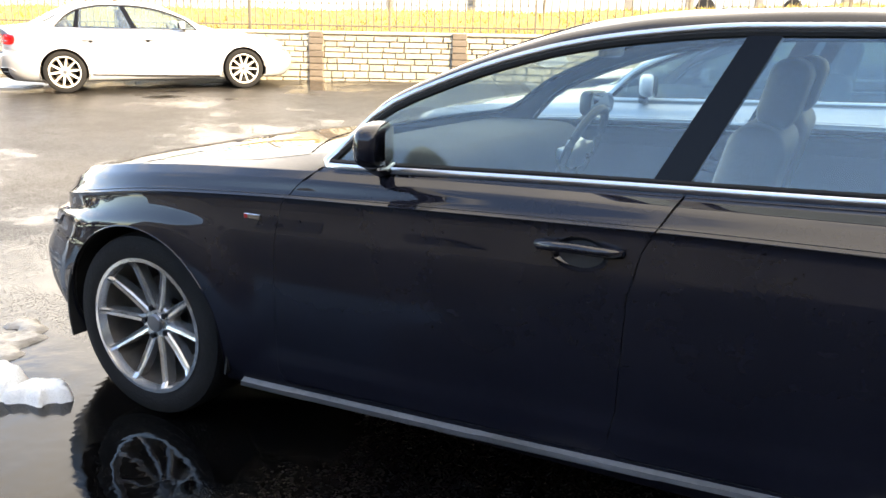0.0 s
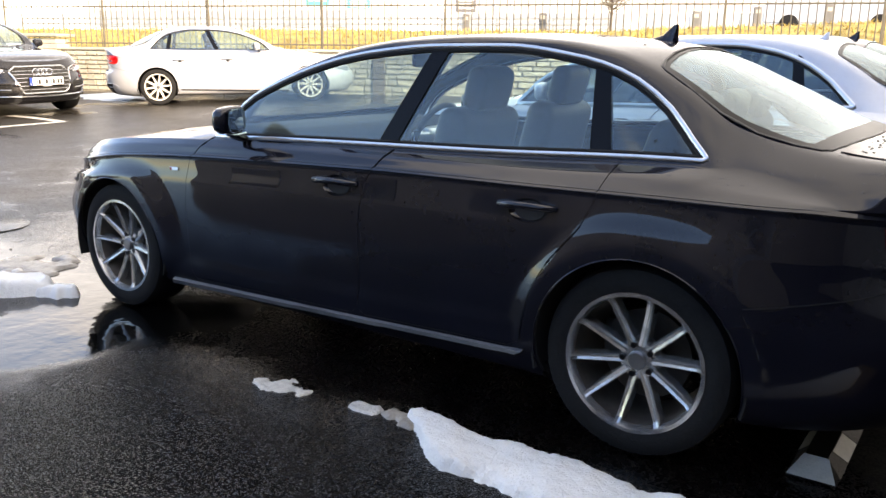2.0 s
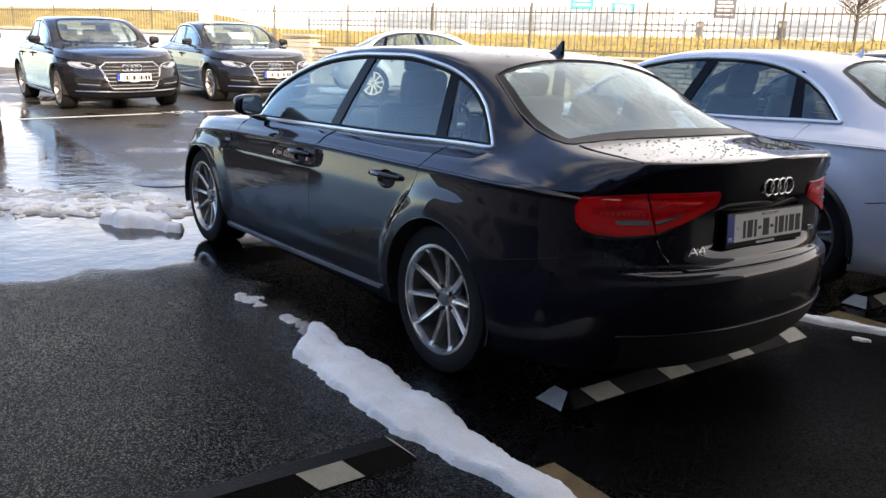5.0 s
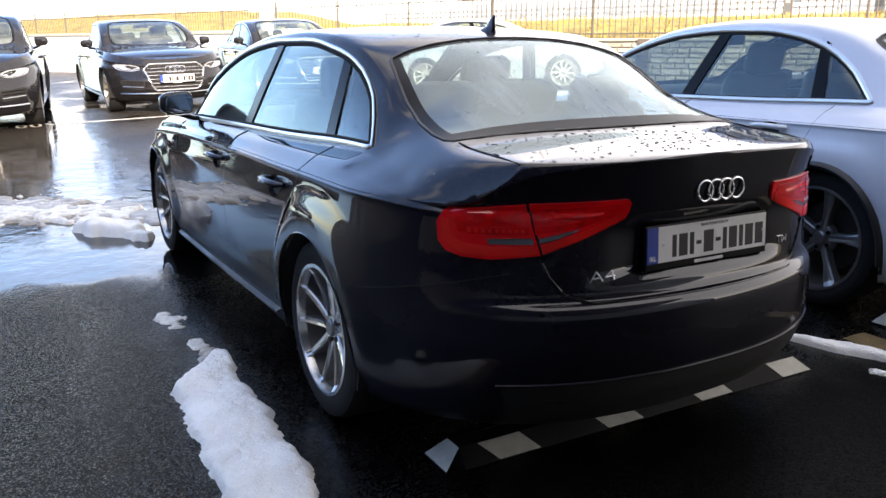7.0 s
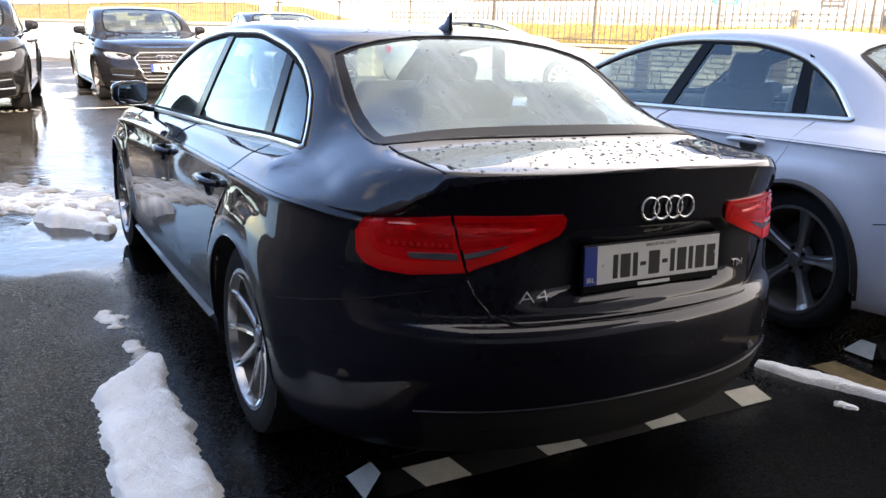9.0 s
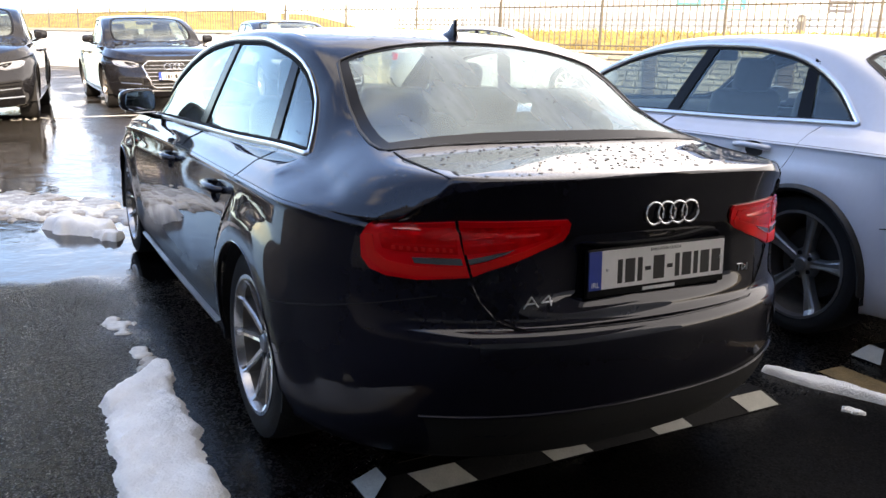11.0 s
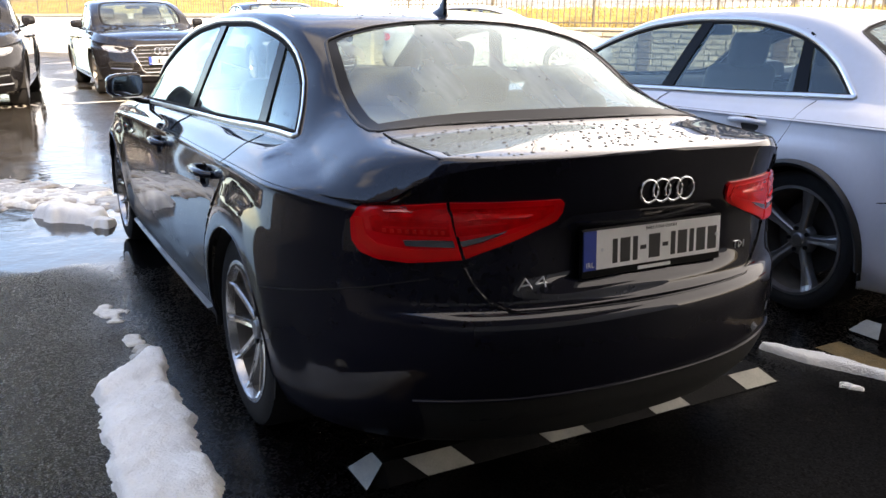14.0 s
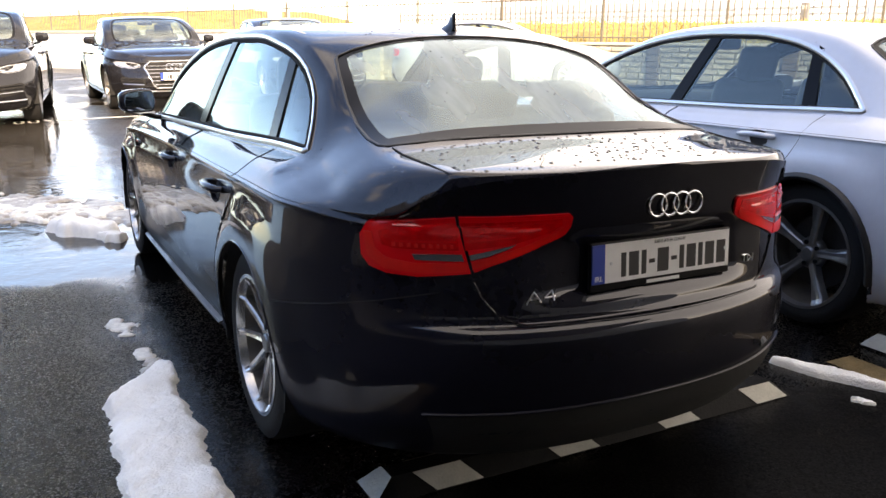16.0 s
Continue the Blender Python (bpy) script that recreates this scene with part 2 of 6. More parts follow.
def box(size, at=(0, 0, 0), bevel=0.0, turn=None, segments=2, bm=None):
    """A box, bevelled, added to bm."""
    own = bmesh.new()
    m = Matrix.Translation(at) @ (turn or Matrix()) @ Matrix.Diagonal((*size, 1))
    bmesh.ops.create_cube(own, size=1, matrix=m)
    if bevel:
        bmesh.ops.bevel(own, geom=own.edges[:], offset=bevel, segments=segments, affect="EDGES", profile=0.5)
    return join(bm, own)


def join(bm, own):
    if bm is None:
        return own
    me = bpy.data.meshes.new("tmp")
    own.to_mesh(me)
    own.free()
    bm.from_mesh(me)
    bpy.data.meshes.remove(me)
    return bm


def lathe(profile, steps=48, axis="y", bm=None):
    """Turn a closed (radius, along) profile about the y axis."""
    own = bmesh.new()
    rings = []
    for i in range(steps):
        a = 2 * math.pi * i / steps
        rings.append([own.verts.new((r * math.cos(a), h, r * math.sin(a))) for r, h in profile])
    n = len(profile)
    for i in range(steps):
        p, q = rings[i], rings[(i + 1) % steps]
        for j in range(n):
            k = (j + 1) % n
            own.faces.new((p[j], p[k], q[k], q[j]))
    bmesh.ops.recalc_face_normals(own, faces=own.faces[:])
    return join(bm, own)


def tube(points, radius, sides=6, closed=False, bm=None, flat=1.0, up=None):
    """A round bar along points; flat squeezes it along the up direction."""
    own = bmesh.new()
    pts = [Vector(p) for p in points]
    rings = []
    for i, p in enumerate(pts):
        a, b = pts[(i - 1) % len(pts)] if closed or i else p, pts[(i + 1) % len(pts)] if closed or i < len(pts) - 1 else p
        d = (b - a).normalized()
        ref = Vector(up) if up else (Vector((0, 0, 1)) if abs(d.z) < 0.9 else Vector((1, 0, 0)))
        s = d.cross(ref).normalized()
        w = s.cross(d)
        rings.append([own.verts.new(p + radius * (math.cos(2 * math.pi * k / sides) * s + flat * math.sin(2 * math.pi * k / sides) * w)) for k in range(sides)])
    for i in range(len(rings) - (0 if closed else 1)):
        p, q = rings[i], rings[(i + 1) % len(rings)]
        for k in range(sides):
            own.faces.new((p[k], p[(k + 1) % sides], q[(k + 1) % sides], q[k]))
    if not closed:
        own.faces.new(rings[0][::-1])
        own.faces.new(rings[-1])
    bmesh.ops.recalc_face_normals(own, faces=own.faces[:])
    return join(bm, own)


# ---------------------------------------------------------------- car body as a lofted surface
def polygon_distance(p, poly):
    """Signed distance (inside negative) of points to a polygon, and the nearest point on its edge."""
    a = np.array(poly, float)
    b = np.roll(a, -1, axis=0)
    best = np.full(len(p), 1e9)
    near = np.zeros_like(p)
    inside = np.zeros(len(p), bool)
    for s, e in zip(a, b):
        d = e - s
        t = np.clip(((p - s) @ d) / max(d @ d, 1e-12), 0, 1)
        q = s + t[:, None] * d
        dist = np.hypot(*(p - q).T)
        closer = dist < best
        best[closer], near[closer] = dist[closer], q[closer]
        crosses = (s[1] > p[:, 1]) != (e[1] > p[:, 1])
        if d[1]:
            inside ^= crosses & (p[:, 0] < s[0] + (p[:, 1] - s[1]) * d[0] / d[1])
    return np.where(inside, -best, best), near


def rounded(poly, rounds=2):
    """Corner-cut a closed outline so that it runs smoothly."""
    a = np.array(poly, float)
    for _ in range(rounds):
        b = np.roll(a, -1, axis=0)
        a = np.stack([0.75 * a + 0.25 * b, 0.25 * a + 0.75 * b], 1).reshape(-1, 2)
    return [tuple(p) for p in a]


def shrink(poly, by):
    """A polygon moved inwards by a small distance."""
    a = np.array(poly, float)
    area = 0.5 * np.sum(a[:, 0] * np.roll(a[:, 1], -1) - np.roll(a[:, 0], -1) * a[:, 1])
    d = np.roll(a, -1, axis=0) - a
    nrm = np.stack([-d[:, 1], d[:, 0]], 1) / np.maximum(np.hypot(*d.T), 1e-9)[:, None] * np.sign(area)
    v = nrm + np.roll(nrm, 1, axis=0)
    v /= np.maximum((v * v).sum(1) / 2, 0.35)[:, None]
    return a + by * v


class Skin:
    """A quad surface: vertices, normals, faces."""

    def __init__(self, v, n, f):
        self.v, self.n, self.f = v, n, f

    def cut(self, axes, poly, keep, side=0, where=None, reach=9.0):
        """Keep what lies inside or outside a polygon seen along the third axis; side -1 or 1 limits the cut to that side of it."""
        third = 3 - sum(axes)
        p = self.v[:, axes].copy()
        d, near = polygon_distance(p, poly)
        live = np.ones(len(p), bool)
        if where is not None:
            live = where(self.v)
        if side:
            live &= self.v[:, third] * side > 0
        v = self.v.copy()
        if keep == "outside":
            gone = (d < 0) & live
            f = self.f[~gone[self.f].all(1)]
            move = gone & (d > -reach)
        else:
            gone = (d > 0) | ~live
            f = self.f[~gone[self.f].any(1) | ((d < 0) & live)[self.f].any(1)]
            move = gone & live
            f = f[live[f].all(1)]
        used = np.zeros(len(v), bool)
        used[f.ravel()] = True
        move &= used
        v[np.ix_(move, axes)] = near[move]
        renum = np.cumsum(used) - 1
        return Skin(v[used], self.n[used], renum[f])

    def moved(self, by):
        return Skin(self.v + self.n * by, self.n, self.f)

    def object(self, name, mat, parent, label=""):
        return mesh_object(name, self.v, self.f, mat, parent, label, self.n)

    def tree(self):
        from mathutils.bvhtree import BVHTree
        return BVHTree.FromPolygons([tuple(p) for p in self.v], [tuple(int(i) for i in q) for q in self.f])


def loft(grid):
    """A Skin from a grid of points (rows, columns, 3)."""
    r, c = grid.shape[:2]
    du = np.gradient(grid, axis=1)
    dv = np.gradient(grid, axis=0)
    n = np.cross(du, dv)
    n /= np.maximum(np.linalg.norm(n, axis=2, keepdims=True), 1e-9)
    i = np.arange(r * c).reshape(r, c)
    f = np.stack([i[:-1, :-1], i[:-1, 1:], i[1:, 1:], i[1:, :-1]], -1).reshape(-1, 4)
    return grid.reshape(-1, 3), n.reshape(-1, 3), f


SEDAN = dict(
    soft_tail=True, hub=1.404, track=0.775, wheel=0.326,
    # height, half width, nose, tail of each level of the lower body
    levels=[(0.165, 0.72, -2.12, 2.16), (0.19, 0.85, -2.24, 2.26), (0.25, 0.882, -2.29, 2.33), (0.33, 0.892, -2.345, 2.385), (0.40, 0.900, -2.365, 2.397), (0.47, 0.907, -2.365, 2.405),
            (0.565, 0.913, -2.325, 2.406), (0.598, 0.914, -2.310, 2.398), (0.620, 0.914, -2.291, 2.356), (0.72, 0.912, -2.265, 2.354)],
    crease=[(-2.3, 0.63), (-1.9, 0.725), (-1.65, 0.765), (-1.35, 0.806), (-0.83, 0.839), (-0.36, 0.855), (0.04, 0.866), (0.4, 0.874), (1.0, 0.878), (1.5, 0.883), (1.85, 0.884), (2.05, 0.872), (2.15, 0.862), (2.4, 0.86)],
    crease_out=(0.903, -2.225, 2.352), crease_in=(0.886, -2.21, 2.350),
    rim=[(-2.3, 0.69), (-2.1, 0.745), (-1.8, 0.825), (-1.4, 0.88), (-0.8, 0.914), (0.0, 0.938), (0.8, 0.953), (1.5, 0.973), (1.7, 0.948), (1.85, 0.921), (2.0, 0.894), (2.09, 0.882), (2.15, 0.898), (2.2, 0.938), (2.245, 0.970), (2.29, 0.990), (2.366, 1.011)],
    rim_out=(0.846, -2.17, 2.366),
    rim_in=[(-2.3, 1.0), (-1.4, 0.97), (-0.7, 1.0), (0.0, 0.965), (0.7, 0.925), (1.25, 0.885), (1.6, 0.893), (1.85, 0.95), (2.0, 1.012), (2.09, 1.03), (2.2, 1.005), (2.245, 1.01), (2.366, 1.03)],
    top=[(-2.17, 0.695), (-1.95, 0.81), (-1.5, 0.90), (-1.0, 0.965), (-0.92, 0.98), (-0.5, 1.185), (-0.15, 1.335), (0.0, 1.375), (0.3, 1.402), (0.7, 1.404), (1.1, 1.378), (1.27, 1.35), (1.6, 1.225), (1.9, 1.075), (1.96, 1.052), (2.1, 1.038), (2.25, 1.027), (2.366, 1.019)],
    rail=[(-2.17, 0.695), (-1.9, 0.805), (-1.4, 0.890), (-0.9, 0.940), (-0.74, 0.965), (-0.54, 1.130), (-0.36, 1.213), (-0.18, 1.277), (0.0, 1.326), (0.25, 1.362), (0.6, 1.378), (0.9, 1.366), (1.15, 1.322), (1.4, 1.208), (1.6, 1.090), (1.78, 1.045), (2.0, 1.020), (2.2, 1.012), (2.366, 1.011)],
    rail_in=[(-2.17, 0.5), (-1.8, 0.66), (-1.4, 0.70), (-0.9, 0.735), (-0.6, 0.73), (0.0, 0.68), (0.4, 0.655), (0.9, 0.63), (1.3, 0.60), (1.6, 0.62), (1.9, 0.645), (2.1, 0.625), (2.3, 0.55)],
    ends=(0.95, 2.5, 0.74, 2.45),
    arch=[(-0.70, 0.945), (-0.54, 1.098), (-0.36, 1.182), (-0.18, 1.246), (0.0, 1.292), (0.15, 1.316), (0.44, 1.340), (0.75, 1.342), (1.04, 1.305), (1.2, 1.258), (1.385, 1.143), (1.485, 1.045), (1.538, 0.998)],
)


ARCH_GAP = 0.031


def rows_between(rows, step):
    """Rows filled in smoothly (monotone cubic) between given rows of points."""
    gap = np.linalg.norm(np.diff(rows, axis=0), axis=2).max(1)
    h = np.maximum(np.linalg.norm(np.diff(rows, axis=0), axis=2).mean(1), 1e-4)[:, None, None]
    d = np.diff(rows, axis=0) / h
    m = np.zeros_like(rows)
    w1, w2 = 2 * h[1:] + h[:-1], h[1:] + 2 * h[:-1]
    with np.errstate(divide="ignore", invalid="ignore"):
        mean = (w1 + w2) / (w1 / d[:-1] + w2 / d[1:])
    m[1:-1] = np.where(d[:-1] * d[1:] > 0, mean, 0.0)
    m[0], m[-1] = d[0], d[-1]
    out = []
    for i in range(len(rows) - 1):
        k = min(max(1, int(round(gap[i] / step))), 12)
        for t in np.arange(k) / k:
            out.append(rows[i] * (1 + 2 * t) * (1 - t) ** 2 + m[i] * h[i] * t * (1 - t) ** 2 + rows[i + 1] * t * t * (3 - 2 * t) + m[i + 1] * h[i] * t * t * (t - 1))
    return np.array(out + [rows[-1]])


def car_skin(s, nu, nv):
    """The outer surface of a saloon from its feature lines."""
    af, nf, ar, nr = s["ends"]

    def ring(w, xf, xr, nr=nr):
        th = np.linspace(0, math.pi / 2, nu // 4)
        c, sn = np.cos(th), np.sin(th)
        fx, fy = xf + af - af * c ** (2 / nf), w * sn ** (2 / nf)
        rx, ry = xr - ar + ar * c[::-1] ** (2 / nr), w * sn[::-1] ** (2 / nr)
        mx = np.linspace(xf + af, xr - ar, nu // 2 + 2)[1:-1]
        return np.r_[fx, mx, rx], np.r_[fy, 0 * mx + w, ry]

    rows = []
    crease, rim, top, rail, rail_in = (pchip(s[k]) for k in ("crease", "rim", "top", "rail", "rail_in"))
    rim_in = pchip(s["rim_in"])
    low = crease(0.0)
    for z, w, xf, xr in s["levels"]:
        # the bumper's shelf dies away towards the corners
        even = 2.405 - 0.22 * (z - 0.47) if "soft_tail" in s and 0.47 < z < 0.71 else xr
        x, y = ring(w, xf, even)
        x = x + (xr - even) * (x > 1.5) * np.clip((0.80 - y) / 0.25, 0, 1)
        k = np.clip((z - 0.42) / (low - 0.42), 0, 1) ** 2
        rows.append(np.stack([x, y, z + k * (crease(x) - low)], 1))
    # the flank runs softly up to the shoulder, which stands proud of it in a sharp step
    w, xf, xr = s["crease_out"]
    for dent, up in ((0.0015, -0.055), (0.0050, -0.022), (0.0062, -0.0055)):
        x, y = ring(w - dent, xf, xr)
        rows.append(np.stack([x, y, crease(x) + up], 1))
    soft_rows = rows_between(np.array(rows), 2.2 / nv)
    rows = [soft_rows[-1]]
    for (w, xf, xr), up, dent in ((s["crease_out"], -0.0025, 0.0006), (s["crease_out"], 0.0, 0.0), (s["crease_in"], 0.010, 0.0)):
        x, y = ring(w - dent, xf, xr)
        rows.append(np.stack([x, y, crease(x) + up], 1))
    x, y = ring(*s["rim_out"], 2.7)
    y = y * rim_in(x)
    zr = rim(x)
    last = rows[-1]
    edge = np.stack([x, y, zr], 1)
    rows.append(0.5 * (last + edge) + np.stack([0 * x, 0.010 * (y > 0.3) * np.clip((1.9 - x) / 0.4, 0, 1), 0.004 + 0 * x], 1))
    rows.append(edge + 0.08 * (rows[-1] - edge))
    rows.append(edge)
    rows = np.array(rows)
    # denser levels
    grid = list(soft_rows[:-1])
    for a, b in zip(rows[:-1], rows[1:]):
        k = min(max(1, int(round(np.abs(b - a).max() / (2.2 / nv)))), 9)
        grid += [a + (b - a) * i / k for i in range(k)]
    belt = rows[-1]
    yr = np.minimum(rail_in(x), 0.93 * y)
    zrail = np.maximum(rail(x), belt[:, 2] + 0.004 * (y > 0.2))
    zc = np.maximum(top(x), zrail)
    n1, n2 = nv // 3, nv // 3
    swell = 0.7 * np.clip((x - 1.65) / 0.4, 0, 1) * (y > 0.3)
    prof = []
    for t in [0.0, 0.03] + [i / n1 for i in range(1, n1)]:
        prof.append(np.stack([x, belt[:, 1] + (yr - belt[:, 1]) * t + 0.05 * t * (1 - t) * (zrail - belt[:, 2]), belt[:, 2] + (zrail - belt[:, 2]) * (t + swell * t * (1 - t))], 1))
    for i in range(n2 + 1):
        t = (i / n2) ** 1.3
        prof.append(np.stack([x, yr * (1 - t), zrail + (zc - zrail) * (1 - (1 - t) ** 2.4)], 1))
    prof = np.array(prof)
    fine = nv / 66
    for _ in range(int(6 * fine * fine) + 1):
        soft = prof.copy()
        soft[1:-1] = 0.5 * prof[1:-1] + 0.25 * (prof[:-2] + prof[2:])
        lo, hi = n1 + 1 - max(2, n1 // 7), n1 + 1 + max(2, n2 // 6)
        prof[lo:hi] = soft[lo:hi]
    n0 = len(grid)
    grid = np.array(grid + list(prof))
    # behind the rear window the shoulder is one smooth panel
    ease = (np.clip((x - 1.56) / 0.12, 0, 1) * np.clip((2.15 - x) / 0.07, 0, 1))[:, None]
    for _ in range(int(14 * fine * fine) + 1):
        soft = 0.5 * grid[1:-1] + 0.25 * (grid[:-2] + grid[2:])
        a, b = n0 - int(3 * fine), n0 + int(5 * fine)
        grid[a:b] += ease * (soft[a - 1:b - 1] - grid[a:b])
    # wheel arches swell out to a flat upright lip; the doors kick out above the sill
    gx_, gy_, gz_ = grid[..., 0], grid[..., 1], grid[..., 2]
    ease_in = lambda q, a, b: (lambda t: t * t * (3 - 2 * t))(np.clip((q - a) / (b - a), 0, 1))
    out = np.zeros_like(gy_)
    for c, amount in ((s["hub"], 0.022), (-s["hub"], 0.020)):
        dr = np.hypot(gx_ - c, gz_ - s["wheel"]) - s["wheel"] - ARCH_GAP
        span = 0.20 if c < 0 else 0.12 + 0.08 * ease_in(gx_ - c, -0.33, -0.05)   # tighter on the door
        t_ = np.clip((span - dr) / (span - 0.046), 0, 1)
        out = np.maximum(out, amount * (0.4 * t_ + 0.6 * t_ * t_ * (3 - 2 * t_)))
    out *= np.clip((crease(gx_) - 0.006 - gz_) / 0.10, 0, 1) * ease_in(gz_, 0.2, 0.34)
    out = np.maximum(out, 0.007 * (1 - ease_in(gz_ - 0.030 * gx_, 0.345, 0.372)) * ease_in(gx_, -1.06, -0.96) * (1 - ease_in(gx_, 0.94, 1.04)) * ease_in(gz_, 0.18, 0.26))
    grid[..., 1] += out * ease_in(gy_, 0.45, 0.7)
    if "soft_tail" in s:
        hollow = (1 - ease_in(gy_, 0.20, 0.47)) * ease_in(gz_, 0.650, 0.678) * (1 - ease_in(gz_, 0.79, 0.88)) * (gx_ > 2.1)
        grid[..., 0] -= 0.046 * hollow
    left = grid * (1, -1, 1)
    v1, n1_, f1 = loft(left)
    v2, n2_, f2 = v1 * (1, -1, 1), n1_ * (1, -1, 1), f1[:, ::-1]
    v = np.r_[v1, v2]
    n = np.r_[n1_, n2_]
    f = np.r_[f1, f2 + len(v1)]
    if np.mean(n1_[:, 1] * v1[:, 1]) < 0:
        n, f = -n, f[:, ::-1]
    seam = np.abs(v[:, 1]) < 1e-4
    n[seam, 1] = 0
    n /= np.maximum(np.linalg.norm(n, axis=1, keepdims=True), 1e-9)
    return Skin(v, n, f)


def circle(cx, cz, r, n=48):
    return [(cx + r * math.cos(2 * math.pi * i / n), cz + r * math.sin(2 * math.pi * i / n)) for i in range(n)]


class Wrap:
    """Lays flat outlines onto a car's surface."""

    def __init__(self, skin, centre=(0, 0, 0.6)):
        self.tree = skin.tree()

    def hit(self, view, a, b, off=0.0):
        o, d = {"left": ((a, -3, b), (0, 1, 0)), "right": ((a, 3, b), (0, -1, 0)), "rear": ((5, a, b), (-1, 0, 0)), "front": ((-5, a, b), (1, 0, 0)), "top": ((a, b, 4), (0, 0, -1))}[view]
        p, n, _, _ = self.tree.ray_cast(Vector(o), Vector(d))
        if p is None:
            p, n, _, _ = self.tree.find_nearest(Vector(o) + Vector(d) * (3 if view in ("left", "right") else 4.2))
        if n.dot(Vector(d)) > 0:
            n = -n
        return p + n * off, n

    def line(self, view, pts, off=0.0, step=0.03, closed=False):
        out = []
        pts = list(pts) + ([pts[0]] if closed else [])
        for (a, b), (c, d) in zip(pts[:-1], pts[1:]):
            k = max(1, int(math.hypot(c - a, d - b) / step))
            out += [(a + (c - a) * i / k, b + (d - b) * i / k) for i in range(k)]
        if not closed:
            out.append(pts[-1])
        return [self.hit(view, a, b, off)[0] for a, b in out]

    def patch(self, view, poly, off=0.004, depth=0.012, step=0.035, bm=None):
        """A raised plate of that outline, with a skirt back into the surface."""
        own = bmesh.new()
        own.faces.new([own.verts.new((a, b, 0)) for a, b in poly])
        bmesh.ops.triangulate(own, faces=own.faces[:])
        for _ in range(6):
            longs = [e for e in own.edges if e.calc_length() > step]
            if not longs:
                break
            bmesh.ops.subdivide_edges(own, edges=longs, cuts=1)
            bmesh.ops.triangulate(own, faces=[f for f in own.faces if len(f.verts) > 3])
        at = {}
        for v in own.verts:
            p, n = self.hit(view, v.co.x, v.co.y)
            at[v] = (p, n)
        rim = [e for e in own.edges if e.is_boundary]
        made = bmesh.ops.extrude_edge_only(own, edges=rim)["geom"]
        new_verts = [g for g in made if isinstance(g, bmesh.types.BMVert)]
        lookup = {(round(v.co.x, 6), round(v.co.y, 6)): v for v in at}
        for v in new_verts:
            p, n = at[lookup[(round(v.co.x, 6), round(v.co.y, 6))]]
            v.co = p + n * (off - depth)
        for v, (p, n) in at.items():
            v.co = p + n * off
        bmesh.ops.recalc_face_normals(own, faces=own.faces[:])
        return join(bm, own)


